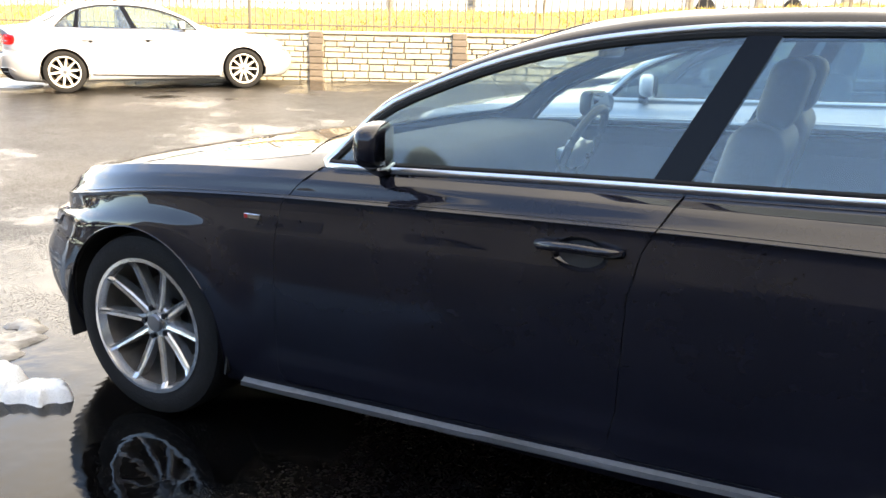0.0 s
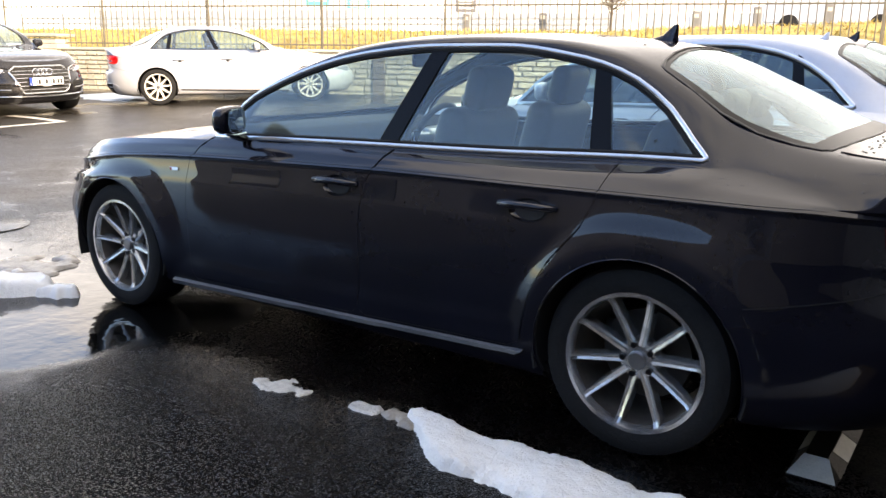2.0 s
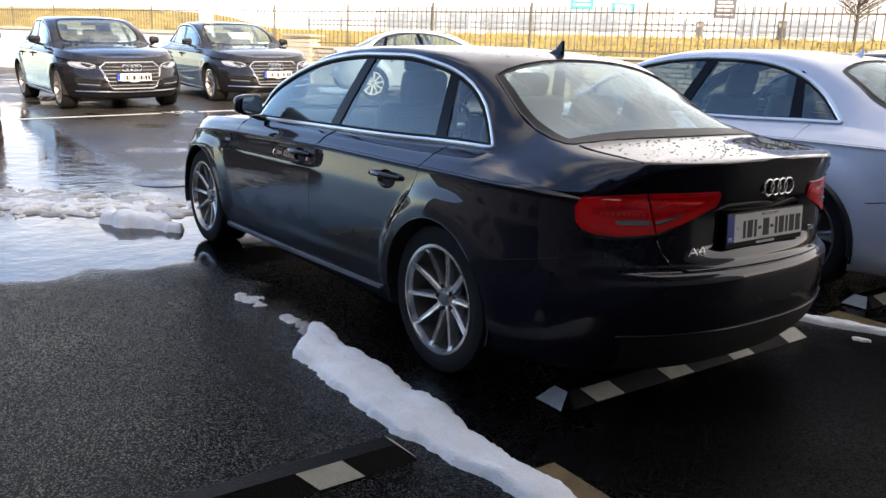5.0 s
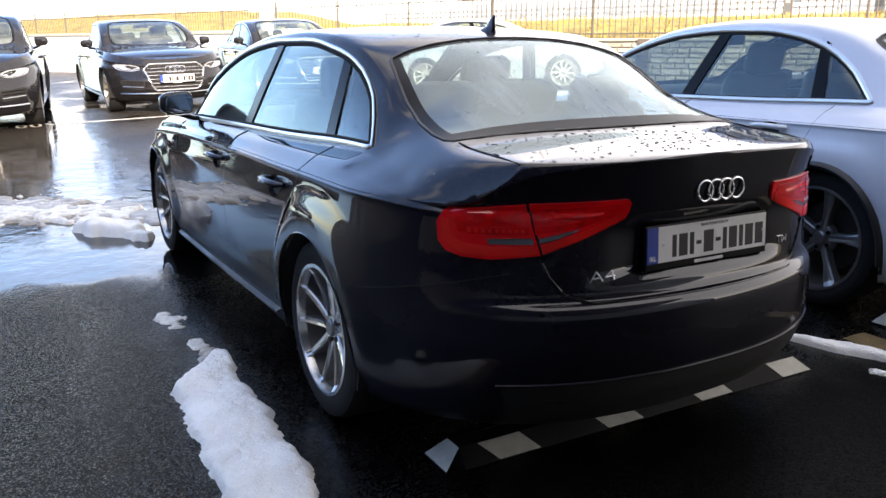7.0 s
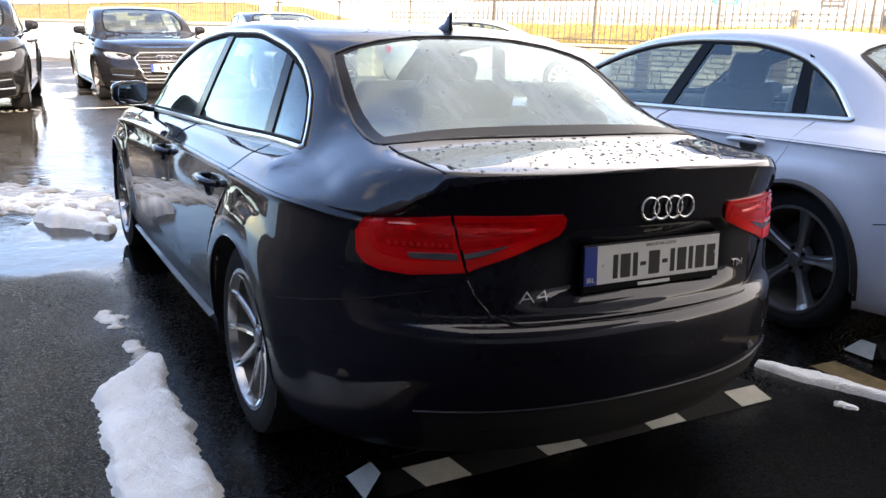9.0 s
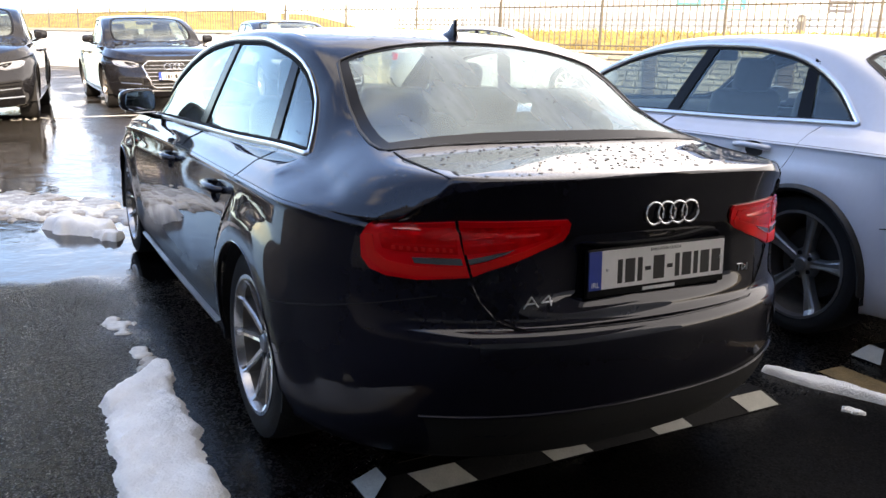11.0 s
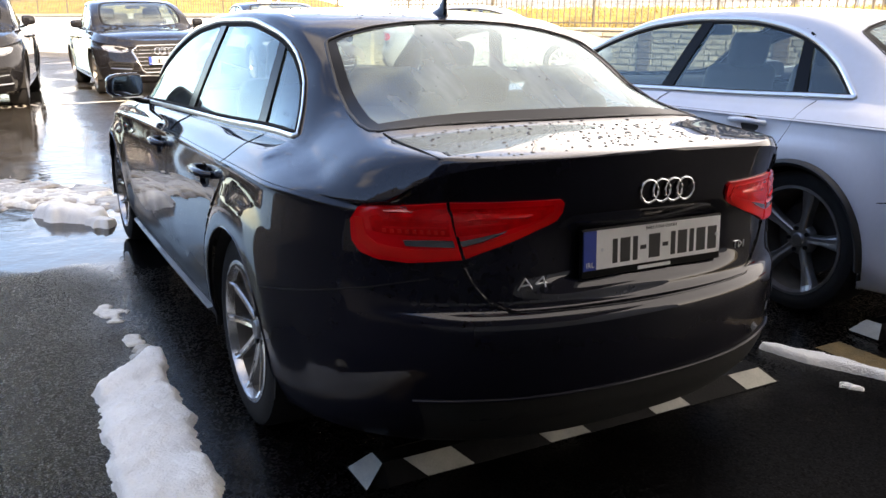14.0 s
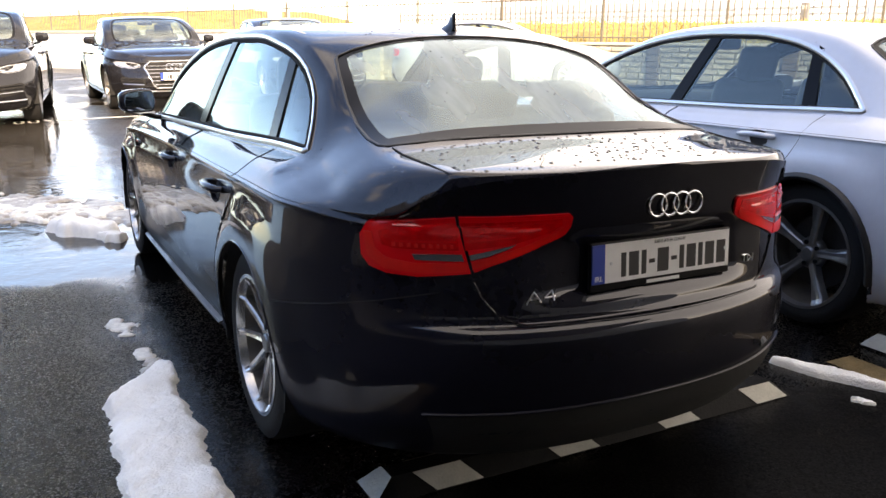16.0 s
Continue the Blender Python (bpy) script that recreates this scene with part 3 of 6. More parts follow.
def wheel_parts(root, name, radius, rim_r, width, spokes, alloy, at, side, turn):
    """One wheel as a part with tyre, rim, spokes, hub cap, disc."""
    w = width / 2
    out = -1 if side == "left" else 1
    holder = part(name, lathe([(radius - 0.028, -w), (radius - 0.010, -w + 0.008), (radius - 0.002, -w + 0.028), (radius, -w * 0.4), (radius, w * 0.4), (radius - 0.002, w - 0.028), (radius - 0.010, w - 0.008), (radius - 0.028, w), (rim_r + 0.03, w + 0.004), (rim_r + 0.004, w - 0.004), (rim_r - 0.012, w - 0.03), (rim_r - 0.012, -w + 0.03), (rim_r + 0.004, -w + 0.004), (rim_r + 0.03, -w - 0.004)], 64), M_RUBBER, root, "black rubber tyre on an alloy rim", smooth=True, angle=40)
    holder.matrix_local = Matrix.Translation(at) @ (Matrix.Rotation(math.pi, 4, "Z") if out > 0 else Matrix())
    # the outer face looks to -y in the wheel's own axes
    part("rim", lathe([(rim_r + 0.006, -w - 0.001), (rim_r + 0.004, -w + 0.010), (rim_r - 0.012, -w + 0.030), (rim_r - 0.016, -w + 0.028), (rim_r - 0.011, -w + 0.008), (rim_r - 0.007, -w - 0.002)], 64), alloy, holder, smooth=True)
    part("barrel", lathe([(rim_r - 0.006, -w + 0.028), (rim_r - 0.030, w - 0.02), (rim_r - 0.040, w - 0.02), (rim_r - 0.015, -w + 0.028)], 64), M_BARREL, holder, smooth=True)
    bm = bmesh.new()
    for k in range(spokes):
        a = 2 * math.pi * k / spokes + turn
        r0, r1 = 0.050, rim_r - 0.009
        w0, w1 = (0.0175, 0.0155) if spokes >= 10 else (0.024, 0.040)
        ends = []
        for r, hw, y0, ang in ((r0, w0, -w + 0.046, a), (0.45 * (r0 + r1), w0, -w + 0.036, a), (0.75 * (r0 + r1), w1, -w + 0.018, a), (r1, w1, -w + 0.003, a)):
            c, sn = math.cos(ang), math.sin(ang)
            tx, tz = -sn, c
            sec = [(-hw * 1.05, 0.040), (-hw * 0.80, 0.007), (-hw * 0.55, 0.0), (0.0, 0.0035), (hw * 0.55, 0.0), (hw * 0.80, 0.007), (hw * 1.05, 0.040)]
            ends.append([bm.verts.new((r * c + q * tx, y0 + d, r * sn + q * tz)) for q, d in sec])
        for p, q in zip(ends[:-1], ends[1:]):
            for i in range(7):
                bm.faces.new((p[i], p[(i + 1) % 7], q[(i + 1) % 7], q[i]))
        bm.faces.new(ends[0][::-1])
        bm.faces.new(ends[-1])
    bmesh.ops.recalc_face_normals(bm, faces=bm.faces[:])
    part("spokes", bm, alloy, holder, "ten slim alloy spokes" if spokes == 10 else "")
    part("hub", lathe([(0.0, -w + 0.040), (0.028, -w + 0.040), (0.034, -w + 0.050), (0.064, -w + 0.051), (0.073, -w + 0.062), (0.078, -w + 0.09), (0.0, -w + 0.09)], 32), alloy, holder, smooth=True)
    part("hub_cap", lathe([(0.0, -w + 0.034), (0.027, -w + 0.035), (0.032, -w + 0.040), (0.032, -w + 0.06), (0.0, -w + 0.06)], 24), M_DARKALLOY, holder, smooth=True)
    for k in range(5):
        a = 2 * math.pi * (k + 0.5) / 5
        bm = bmesh.new()
        bmesh.ops.create_cone(bm, cap_ends=True, segments=8, radius1=0.0105, radius2=0.0105, depth=0.02, matrix=Matrix.Translation((0.053 * math.cos(a), -w + 0.052, 0.053 * math.sin(a))) @ Matrix.Rotation(math.pi / 2, 4, "X"))
        part("bolt", bm, M_GLOSSBLACK, holder)
    part("brake_disc", lathe([(0.07, 0.012), (rim_r - 0.080, 0.012), (rim_r - 0.080, 0.036), (0.07, 0.036)], 40), M_DISC, holder, smooth=True)
    return holder


def saloon(name, label, s, paint, nu, nv, alloy, spokes=10, face=False, rear_detail=True, detail=True, chrome_z=None):
    """A four-door saloon, front to -x, standing on z = 0, with all its parts under one Empty."""
    root = tagged(new(name), label, "car", "parked cars")
    full = car_skin(s, nu, nv)
    wrap = Wrap(full)
    hub, R = s["hub"], s["wheel"]
    arch = s["arch"]
    rim = pchip(s["rim"])
    x0, x1 = arch[0][0], arch[-1][0]
    arc = pchip(arch)
    dlo = [(x, float(arc(x))) for x in np.r_[np.linspace(x0, x1 - 0.088, 34), np.linspace(x1 - 0.078, x1, 10)]] + [(x1 + 0.004, float(rim(x1)) + 0.024), (x1 - 0.006, float(rim(x1)) + 0.016)] + [(x, float(rim(x)) + 0.014) for x in np.linspace(x1 - 0.03, x0 + 0.02, 24)]
    screen = [(-0.90, -0.25), (-0.93, 0.0), (-0.90, 0.25), (-0.83, 0.48), (-0.70, 0.645), (-0.40, 0.62), (-0.02, 0.535), (-0.06, 0.3), (-0.075, 0.0), (-0.06, -0.3), (-0.02, -0.535), (-0.40, -0.62), (-0.70, -0.645), (-0.83, -0.48)]
    back = [(1.265, 0.0), (1.272, 0.3), (1.295, 0.53), (1.33, 0.555), (1.60, 0.605), (1.84, 0.632), (1.89, 0.60), (1.93, 0.3), (1.94, 0.0), (1.93, -0.3), (1.89, -0.60), (1.84, -0.632), (1.60, -0.605), (1.33, -0.555), (1.295, -0.53), (1.272, -0.3)]
    screen, back = rounded(screen), rounded(back, 1)
    high = lambda v: v[:, 2] > 0.88
    skin = full
    for c in (-hub, hub):
        for sd in (-1, 1):
            skin = skin.cut([0, 2], circle(c, R, R + ARCH_GAP, 96), "outside", sd, lambda v: np.abs(v[:, 1]) > 0.45)
    for sd in (-1, 1):
        skin = skin.cut([0, 2], dlo, "outside", sd, high)
    over = lambda v: v[:, 2] > 0.945
    skin = skin.cut([0, 1], screen, "outside", 0, over)
    skin = skin.cut([0, 1], back, "outside", 0, over)
    inner = skin.moved(-0.014)
    inner.n = -inner.n
    inner.f = inner.f[:, ::-1]
    inner.object("cabin_lining", M_INTERIOR, root, "dark cabin lining and inner panels")
    front_door = [(x0 + 0.005, float(rim(x0)) + 0.014), (-0.755, 0.875), (-0.80, 0.82), (-0.818, 0.72), (-0.826, 0.55), (-0.836, 0.35), (-0.83, 0.275), (-0.80, 0.25), (0.18, 0.27), (0.215, 0.295), (0.235, 0.4), (0.245, 0.7), (0.27, 0.82), (0.345, float(rim(0.345)) + 0.014)]
    rear_door = [(0.345, float(rim(0.345)) + 0.014), (0.27, 0.82), (0.245, 0.7), (0.235, 0.4), (0.215, 0.295), (0.25, 0.272), (0.93, 0.292), (0.985, 0.32), (1.0, 0.40), (1.035, 0.53), (1.10, 0.64), (1.20, 0.76), (1.245, 0.86), (1.265, float(rim(1.265)) + 0.014)]
    low = lambda v: v[:, 2] < 1.02
    if detail:
        for sd, tag in ((-1, "left"), (1, "right")):
            for poly, nm in ((front_door, "front_door"), (rear_door, "rear_door")):
                hx = 0.12 if nm == "front_door" else 1.0
                hz = s.get("handle_height", 0.798)
                cup = [(hx + 0.074 * math.cos(a), hz - 0.004 + 0.043 * math.sin(a)) for a in np.linspace(0, 2 * math.pi, 33)[:-1]]
                panel = skin.cut([0, 2], shrink(poly, 0.0018), "inside", sd, low).cut([0, 2], cup, "outside", sd, low)
                door = panel.object(nm, paint, root)
                skin = skin.cut([0, 2], poly, "outside", sd, low)
                bm = bmesh.new()
                rings = [[bm.verts.new(wrap.hit(tag, hx + q * (a - hx), hz - 0.004 + q * (b - hz + 0.004), 0.0015 - 0.026 * (1 - q ** 4))[0]) for a, b in cup] for q in (1.0, 0.97, 0.85, 0.65, 0.4, 0.15)]
                for p, q in zip(rings[:-1], rings[1:]):
                    for k in range(len(cup)):
                        bm.faces.new((p[k], p[(k + 1) % len(cup)], q[(k + 1) % len(cup)], q[k]))
                bm.faces.new(rings[-1])
                bmesh.ops.recalc_face_normals(bm, faces=bm.faces[:])
                part("handle_recess", bm, paint, door, smooth=True, angle=60)
                pts = [wrap.hit(tag, hx + d, hz + 0.010 + 0.004 * math.cos(d * 14), o)[0] for d, o in ((-0.106, 0.0), (-0.096, 0.022), (-0.05, 0.038), (0.0, 0.041), (0.05, 0.038), (0.088, 0.024), (0.100, 0.0))]
                part("handle", tube(pts, 0.017, 8, flat=0.8), paint, door, "painted pull handle", smooth=True, angle=60)
        side_ = [(0.42, 0.612), (0.475, 0.635), (0.52, 0.69), (0.55, 0.752), (0.562, 0.80), (0.585, 0.93), (0.592, 0.972), (0.598, 1.042), (0.60, 1.3)]
        lid = [(-y, z) for y, z in side_[::-1]] + side_
        tail = lambda v: v[:, 0] > 1.945
        skin.cut([1, 2], shrink(lid, 0.0024), "inside", 0, tail).object("boot_lid", paint, root, "boot lid beaded with rain drops")
        skin = skin.cut([1, 2], lid, "outside", 0, tail, 0.04)
        hood = [(-2.12, 0.0), (-2.09, 0.35), (-2.0, 0.55), (-1.8, 0.70), (-1.4, 0.755), (-1.0, 0.775), (-0.80, 0.74), (-0.88, 0.5), (-0.96, 0.2), (-0.97, 0.0), (-0.96, -0.2), (-0.88, -0.5), (-0.80, -0.74), (-1.0, -0.775), (-1.4, -0.755), (-1.8, -0.70), (-2.0, -0.55), (-2.09, -0.35)]
        nose = lambda v: v[:, 2] > 0.70
        skin.cut([0, 1], shrink(hood, 0.005), "inside", 0, nose).object("bonnet", paint, root)
        skin = skin.cut([0, 1], hood, "outside", 0, nose)
    skin.object("body", paint, root)
    # glass
    for nm, poly in (("windscreen", screen), ("rear_window", back)):
        ob = full.cut([0, 1], poly, "inside", 0, over).moved(-0.005).object(nm, M_MISTED if nm == "rear_window" and rear_detail else M_GLASS, root)
        ob.visible_shadow = False
        wide = 0.035 if nm == "windscreen" else 0.042
        inside = shrink(poly, wide) - np.array([0.020 if nm == "rear_window" else 0.0, 0.0])
        if nm == "windscreen" or rear_detail:
            ring_pts = []
            for (a0, b0), (a1, b1), (c0, d0), (c1, d1) in zip(poly, poly[1:] + poly[:1], inside, np.roll(inside, -1, axis=0)):
                for q in (0.0, 0.34, 0.67):
                    ring_pts.append([((a0 + (a1 - a0) * q) * (1 - u) + (c0 + (c1 - c0) * q) * u, (b0 + (b1 - b0) * q) * (1 - u) + (d0 + (d1 - d0) * q) * u) for u in (0.0, 0.33, 0.66, 1.0)])
            bm = bmesh.new()
            rows = [[bm.verts.new(wrap.hit("top", a, b, -0.002)[0]) for a, b in r] for r in ring_pts]
            for p, q in zip(rows, rows[1:] + rows[:1]):
                for k in range(3):
                    bm.faces.new((p[k], p[k + 1], q[k + 1], q[k]))
            bmesh.ops.recalc_face_normals(bm, faces=bm.faces[:])
            part("black_glass_border", bm, M_GLOSSBLACK, root, smooth=True, angle=180)
        edge = [wrap.hit("top", a, b, 0.001)[0] for a, b in poly]
        part(nm + "_seal", tube(edge, 0.006, 6, closed=True, flat=0.5), M_PLASTIC, root, smooth=True)
    bp = [(0.252, 0.962), (0.340, 0.964), (0.512, 1.340), (0.436, 1.340)]
    sh = s.get("pillar_shift", 0.0)
    cp = [(1.145 + sh, 0.978), (1.222 + sh, 0.981), (1.158 + sh, 1.262), (1.100 + sh, 1.29)]
    for sd, tag in ((-1, "left"), (1, "right")):
        gl = full.cut([0, 2], dlo, "inside", sd, high).moved(-0.006)
        mid = gl.v[gl.f].mean(1)
        b_line, c_line = 0.285 + (mid[:, 2] - 0.955) * 0.48, 1.185 + sh - (mid[:, 2] - 0.955) * 0.2
        for nm, pick in (("front_side_window", mid[:, 0] < b_line), ("rear_side_window", (mid[:, 0] >= b_line) & (mid[:, 0] < c_line)), ("quarter_window", mid[:, 0] >= c_line)):
            f = gl.f[pick]
            used = np.unique(f)
            renum = np.zeros(len(gl.v), int)
            renum[used] = np.arange(len(used))
            ob = Skin(gl.v[used], gl.n[used], renum[f]).object(nm, s.get("side_glass") or M_GLASS, root)
            ob.visible_shadow = False
        for poly, nm in ((bp, "b_pillar_trim"), (cp, "c_pillar_trim")):
            part(nm, wrap.patch(tag, poly, 0.0, 0.03), M_PILLAR, root, smooth=True)
        frame_line = wrap.line(tag, shrink(dlo, 0.013), -0.004, 0.04, closed=True)
        part("window_seal", tube(frame_line, 0.010, 6, closed=True, flat=0.8, up=(0, 1, 0)), M_WELL, root, smooth=True)
        trim_line = wrap.line(tag, dlo, 0.003, 0.04, closed=True)
        part("chrome_window_trim", tube(trim_line, s.get("trim_width", 0.0100), 8, closed=True, flat=0.4, up=(0, 1, 0)), M_SATIN, root, "bright aluminium window surround", smooth=True, angle=60)
        # mirror
        mx, my, mz = -0.425, 0.960 * sd, 1.027
        toe = Matrix.Translation((mx, my, mz)) @ Matrix.Rotation(radians(-16 * sd), 4, "Z") @ Matrix.Translation((-mx, -my, -mz))
        bm = bmesh.new()
        bmesh.ops.create_uvsphere(bm, u_segments=20, v_segments=12, radius=1)
        for v in bm.verts:
            x, y, z = v.co
            p = lambda q, e: math.copysign(abs(q) ** e, q)
            v.co = (0.054 * p(x, 0.6) * (0.40 if x > 0 else 1.0), 0.091 * p(y, 0.55), 0.059 * p(z, 0.55) * (1 - 0.15 * y * sd))
        bmesh.ops.translate(bm, verts=bm.verts[:], vec=(mx, my, mz))
        bmesh.ops.transform(bm, matrix=toe, verts=bm.verts[:])
        mir = part("door_mirror", bm, paint, root, "painted door mirror housing", smooth=True, angle=80)
        part("mirror_arm", tube([(mx - 0.03, my - 0.02 * sd, mz - 0.06), (mx - 0.05, my - 0.09 * sd, mz - 0.085), (mx - 0.06, my - 0.15 * sd, mz - 0.09)], 0.025, 8, flat=0.6), M_GLOSSBLACK, mir, smooth=True)
        bm = bmesh.new()
        bmesh.ops.create_circle(bm, cap_ends=True, segments=24, radius=1)
        for v in bm.verts:
            x, y, _ = v.co
            v.co = (mx + 0.031 + 0.12 * x * 0.083 * sd, my + 0.081 * math.copysign(abs(x) ** 0.6, x), mz + 0.050 * math.copysign(abs(y) ** 0.6, y))
        bmesh.ops.transform(bm, matrix=toe, verts=bm.verts[:])
        part("mirror_glass", bm, M_MIRROR, mir, "silvered mirror glass")
        part("mirror_edge", tube([toe @ Vector(q) for q in ((mx + 0.022, my - 0.080 * sd, mz - 0.058), (mx + 0.024, my, mz - 0.061), (mx + 0.022, my + 0.076 * sd, mz - 0.052))], 0.004, 6), M_SATIN, mir, smooth=True)
        # sill blade
        part("sill_blade", wrap.patch(tag, [(-1.0, 0.206), (-0.985, 0.227), (0.0, 0.254), (0.92, 0.283), (1.0, 0.291), (0.97, 0.271), (0.0, 0.238)], 0.020, 0.035), M_SILLGREY if paint is M_BLACK or paint is M_CHARCOAL else M_PLASTIC, root, smooth=True)
        # wheel housings and wheels
        for c in (-hub, hub):
            own = lathe([(R + 0.040, -0.128), (R + 0.048, -0.128), (R + 0.048, 0.34), (0.0, 0.34), (0.0, 0.335), (R + 0.040, 0.335)], 48)
            bmesh.ops.delete(own, geom=[v for v in own.verts if v.co.z < -0.10], context="VERTS")
            well = part("wheel_housing", own, M_WELL, root, smooth=True)
            well.matrix_local = Matrix.Translation((c, (s["track"] - 0.0) * sd, R)) @ (Matrix.Rotation(math.pi, 4, "Z") if sd > 0 else Matrix())
            lip = [wrap.hit(tag, c + (R + ARCH_GAP + 0.002) * math.cos(a), R + (R + ARCH_GAP + 0.002) * math.sin(a), 0.0)[0] for a in np.linspace(-0.15, math.pi + 0.15, 40)]
            part("arch_lip", tube(lip, s.get("arch_width", 0.0035), 6, flat=0.8), s.get("arch_material") or paint, root, smooth=True, angle=60)
            wheel_parts(root, "wheel", R, s.get("rim_radius", 0.2355), 0.235, spokes, alloy, (c, s["track"] * sd, R), tag, -0.06 if c < 0 else 0.12)
    # underbody
    part("underbody", box((4.1, 1.25, 0.14), (0.05, 0, 0.27), 0.03), M_WELL, root)
    # antenna fin
    ax = 1.10
    az = wrap.hit("top", ax, 0.0)[0].z
    fk = s.get("fin", 0.85)
    bm = bmesh.new()
    base, tip = [], []
    for a in np.linspace(0, 2 * math.pi, 13)[:-1]:
        base.append(bm.verts.new((ax + 0.075 * fk * math.cos(a), 0.026 * math.sin(a), az - 0.006 - 0.008 * math.cos(a))))
        tip.append(bm.verts.new((ax + (0.060 + 0.010 * math.cos(a)) * fk, 0.004 * math.sin(a), az + 0.072 * fk)))
    mids = [bm.verts.new(((b.co.x * 0.45 + t.co.x * 0.55), 0.4 * b.co.y, az + 0.022 * fk)) for b, t in zip(base, tip)]
    for r, q in ((base, mids), (mids, tip)):
        for i in range(12):
            bm.faces.new((r[i], r[(i + 1) % 12], q[(i + 1) % 12], q[i]))
    bm.faces.new(tip)
    bmesh.ops.recalc_face_normals(bm, faces=bm.faces[:])
    part("antenna_fin", bm, paint, root, "shark-fin roof antenna", smooth=True, angle=60)
    if rear_detail:
        rear_end(root, wrap, paint)
    if face:
        front_end(root, wrap, s)
    elif rear_detail:
        headlamps(root, wrap, 0.055)
    cabin(root)
    return root


def ring_badge(root, at, turn, r=0.029, name="ring_badge"):
    bm = None
    for k in range(4):
        c = (k - 1.5) * r * 1.42
        pts = [(0, c + r * math.cos(a), r * math.sin(a)) for a in np.linspace(0, 2 * math.pi, 33)[:-1]]
        bm = tube(pts, r * 0.13, 6, closed=True, bm=bm)
    ob = part(name, bm, M_CHROME, root, "four linked chrome rings", smooth=True, angle=80)
    ob.matrix_local = Matrix.Translation(at) @ turn
    return ob


def words(parent, text, at, size, mat):
    """Flat lettering, centred at a place on a plate that faces +x, y across."""
    cu = bpy.data.curves.new("lettering", "FONT")
    cu.body, cu.size, cu.align_x, cu.extrude, cu.resolution_u = text, size, "CENTER", 0.0004, 2
    tmp = new("lettering_source", cu)
    me = bpy.data.meshes.new_from_object(tmp)
    bpy.data.objects.remove(tmp)
    me.materials.clear()
    me.materials.append(mat)
    ob = new("lettering", me)
    ob.parent = parent
    ob.matrix_local = Matrix.Translation(at) @ Matrix(((0, 0, 1, 0), (1, 0, 0, 0), (0, 1, 0, 0), (0, 0, 0, 1)))
    return ob


def number_plate(root, at, turn, rear=True):
    """A white plate with a blue band; its signs are plain bars. It faces +x in its own axes, y across."""
    pl = part("number_plate", box((0.012, 0.516, 0.135), (0, 0, -0.008), 0.004), M_GLOSSBLACK, root, "white number plate with a blue band in a black holder")
    pl.matrix_local = Matrix.Translation(at) @ turn
    part("plate_face", box((0.004, 0.462, 0.108), (0.0075, 0.020, 0.0), 0.001), M_PLATE, pl)
    part("blue_band", box((0.004, 0.044, 0.108), (0.0076, -0.232, 0.0), 0.001), M_BLUE, pl)
    x = -0.155
    for k, w in enumerate((0.018, 0.036, 0.018, 0.022, 0.042, 0.022, 0.018, 0.036, 0.018, 0.036, 0.036)):
        h = 0.012 if k in (3, 5) else 0.068
        part("sign_bar", box((0.003, w, h), (0.0085, x + w / 2, -0.008), 0.0008), M_INK, pl)
        x += w + 0.009
    words(pl, "BAILE ÁTHA CLIATH", (0.0098, 0.02, 0.0405), 0.0125, M_INK)
    words(pl, "IRL", (0.0099, -0.232, -0.046), 0.021, M_PLATE)
    part("holder_bar", box((0.003, 0.12, 0.009), (0.0070, 0.0, -0.066)), M_PLATE, pl)
    for y in (-0.19, 0.235):
        bm = bmesh.new()
        bmesh.ops.create_cone(bm, cap_ends=True, segments=10, radius1=0.006, radius2=0.004, depth=0.006, matrix=Matrix.Translation((0.010, y, 0)) @ Matrix.Rotation(math.pi / 2, 4, "Y"))
        part("screw", bm, M_SATIN, pl)
    return pl


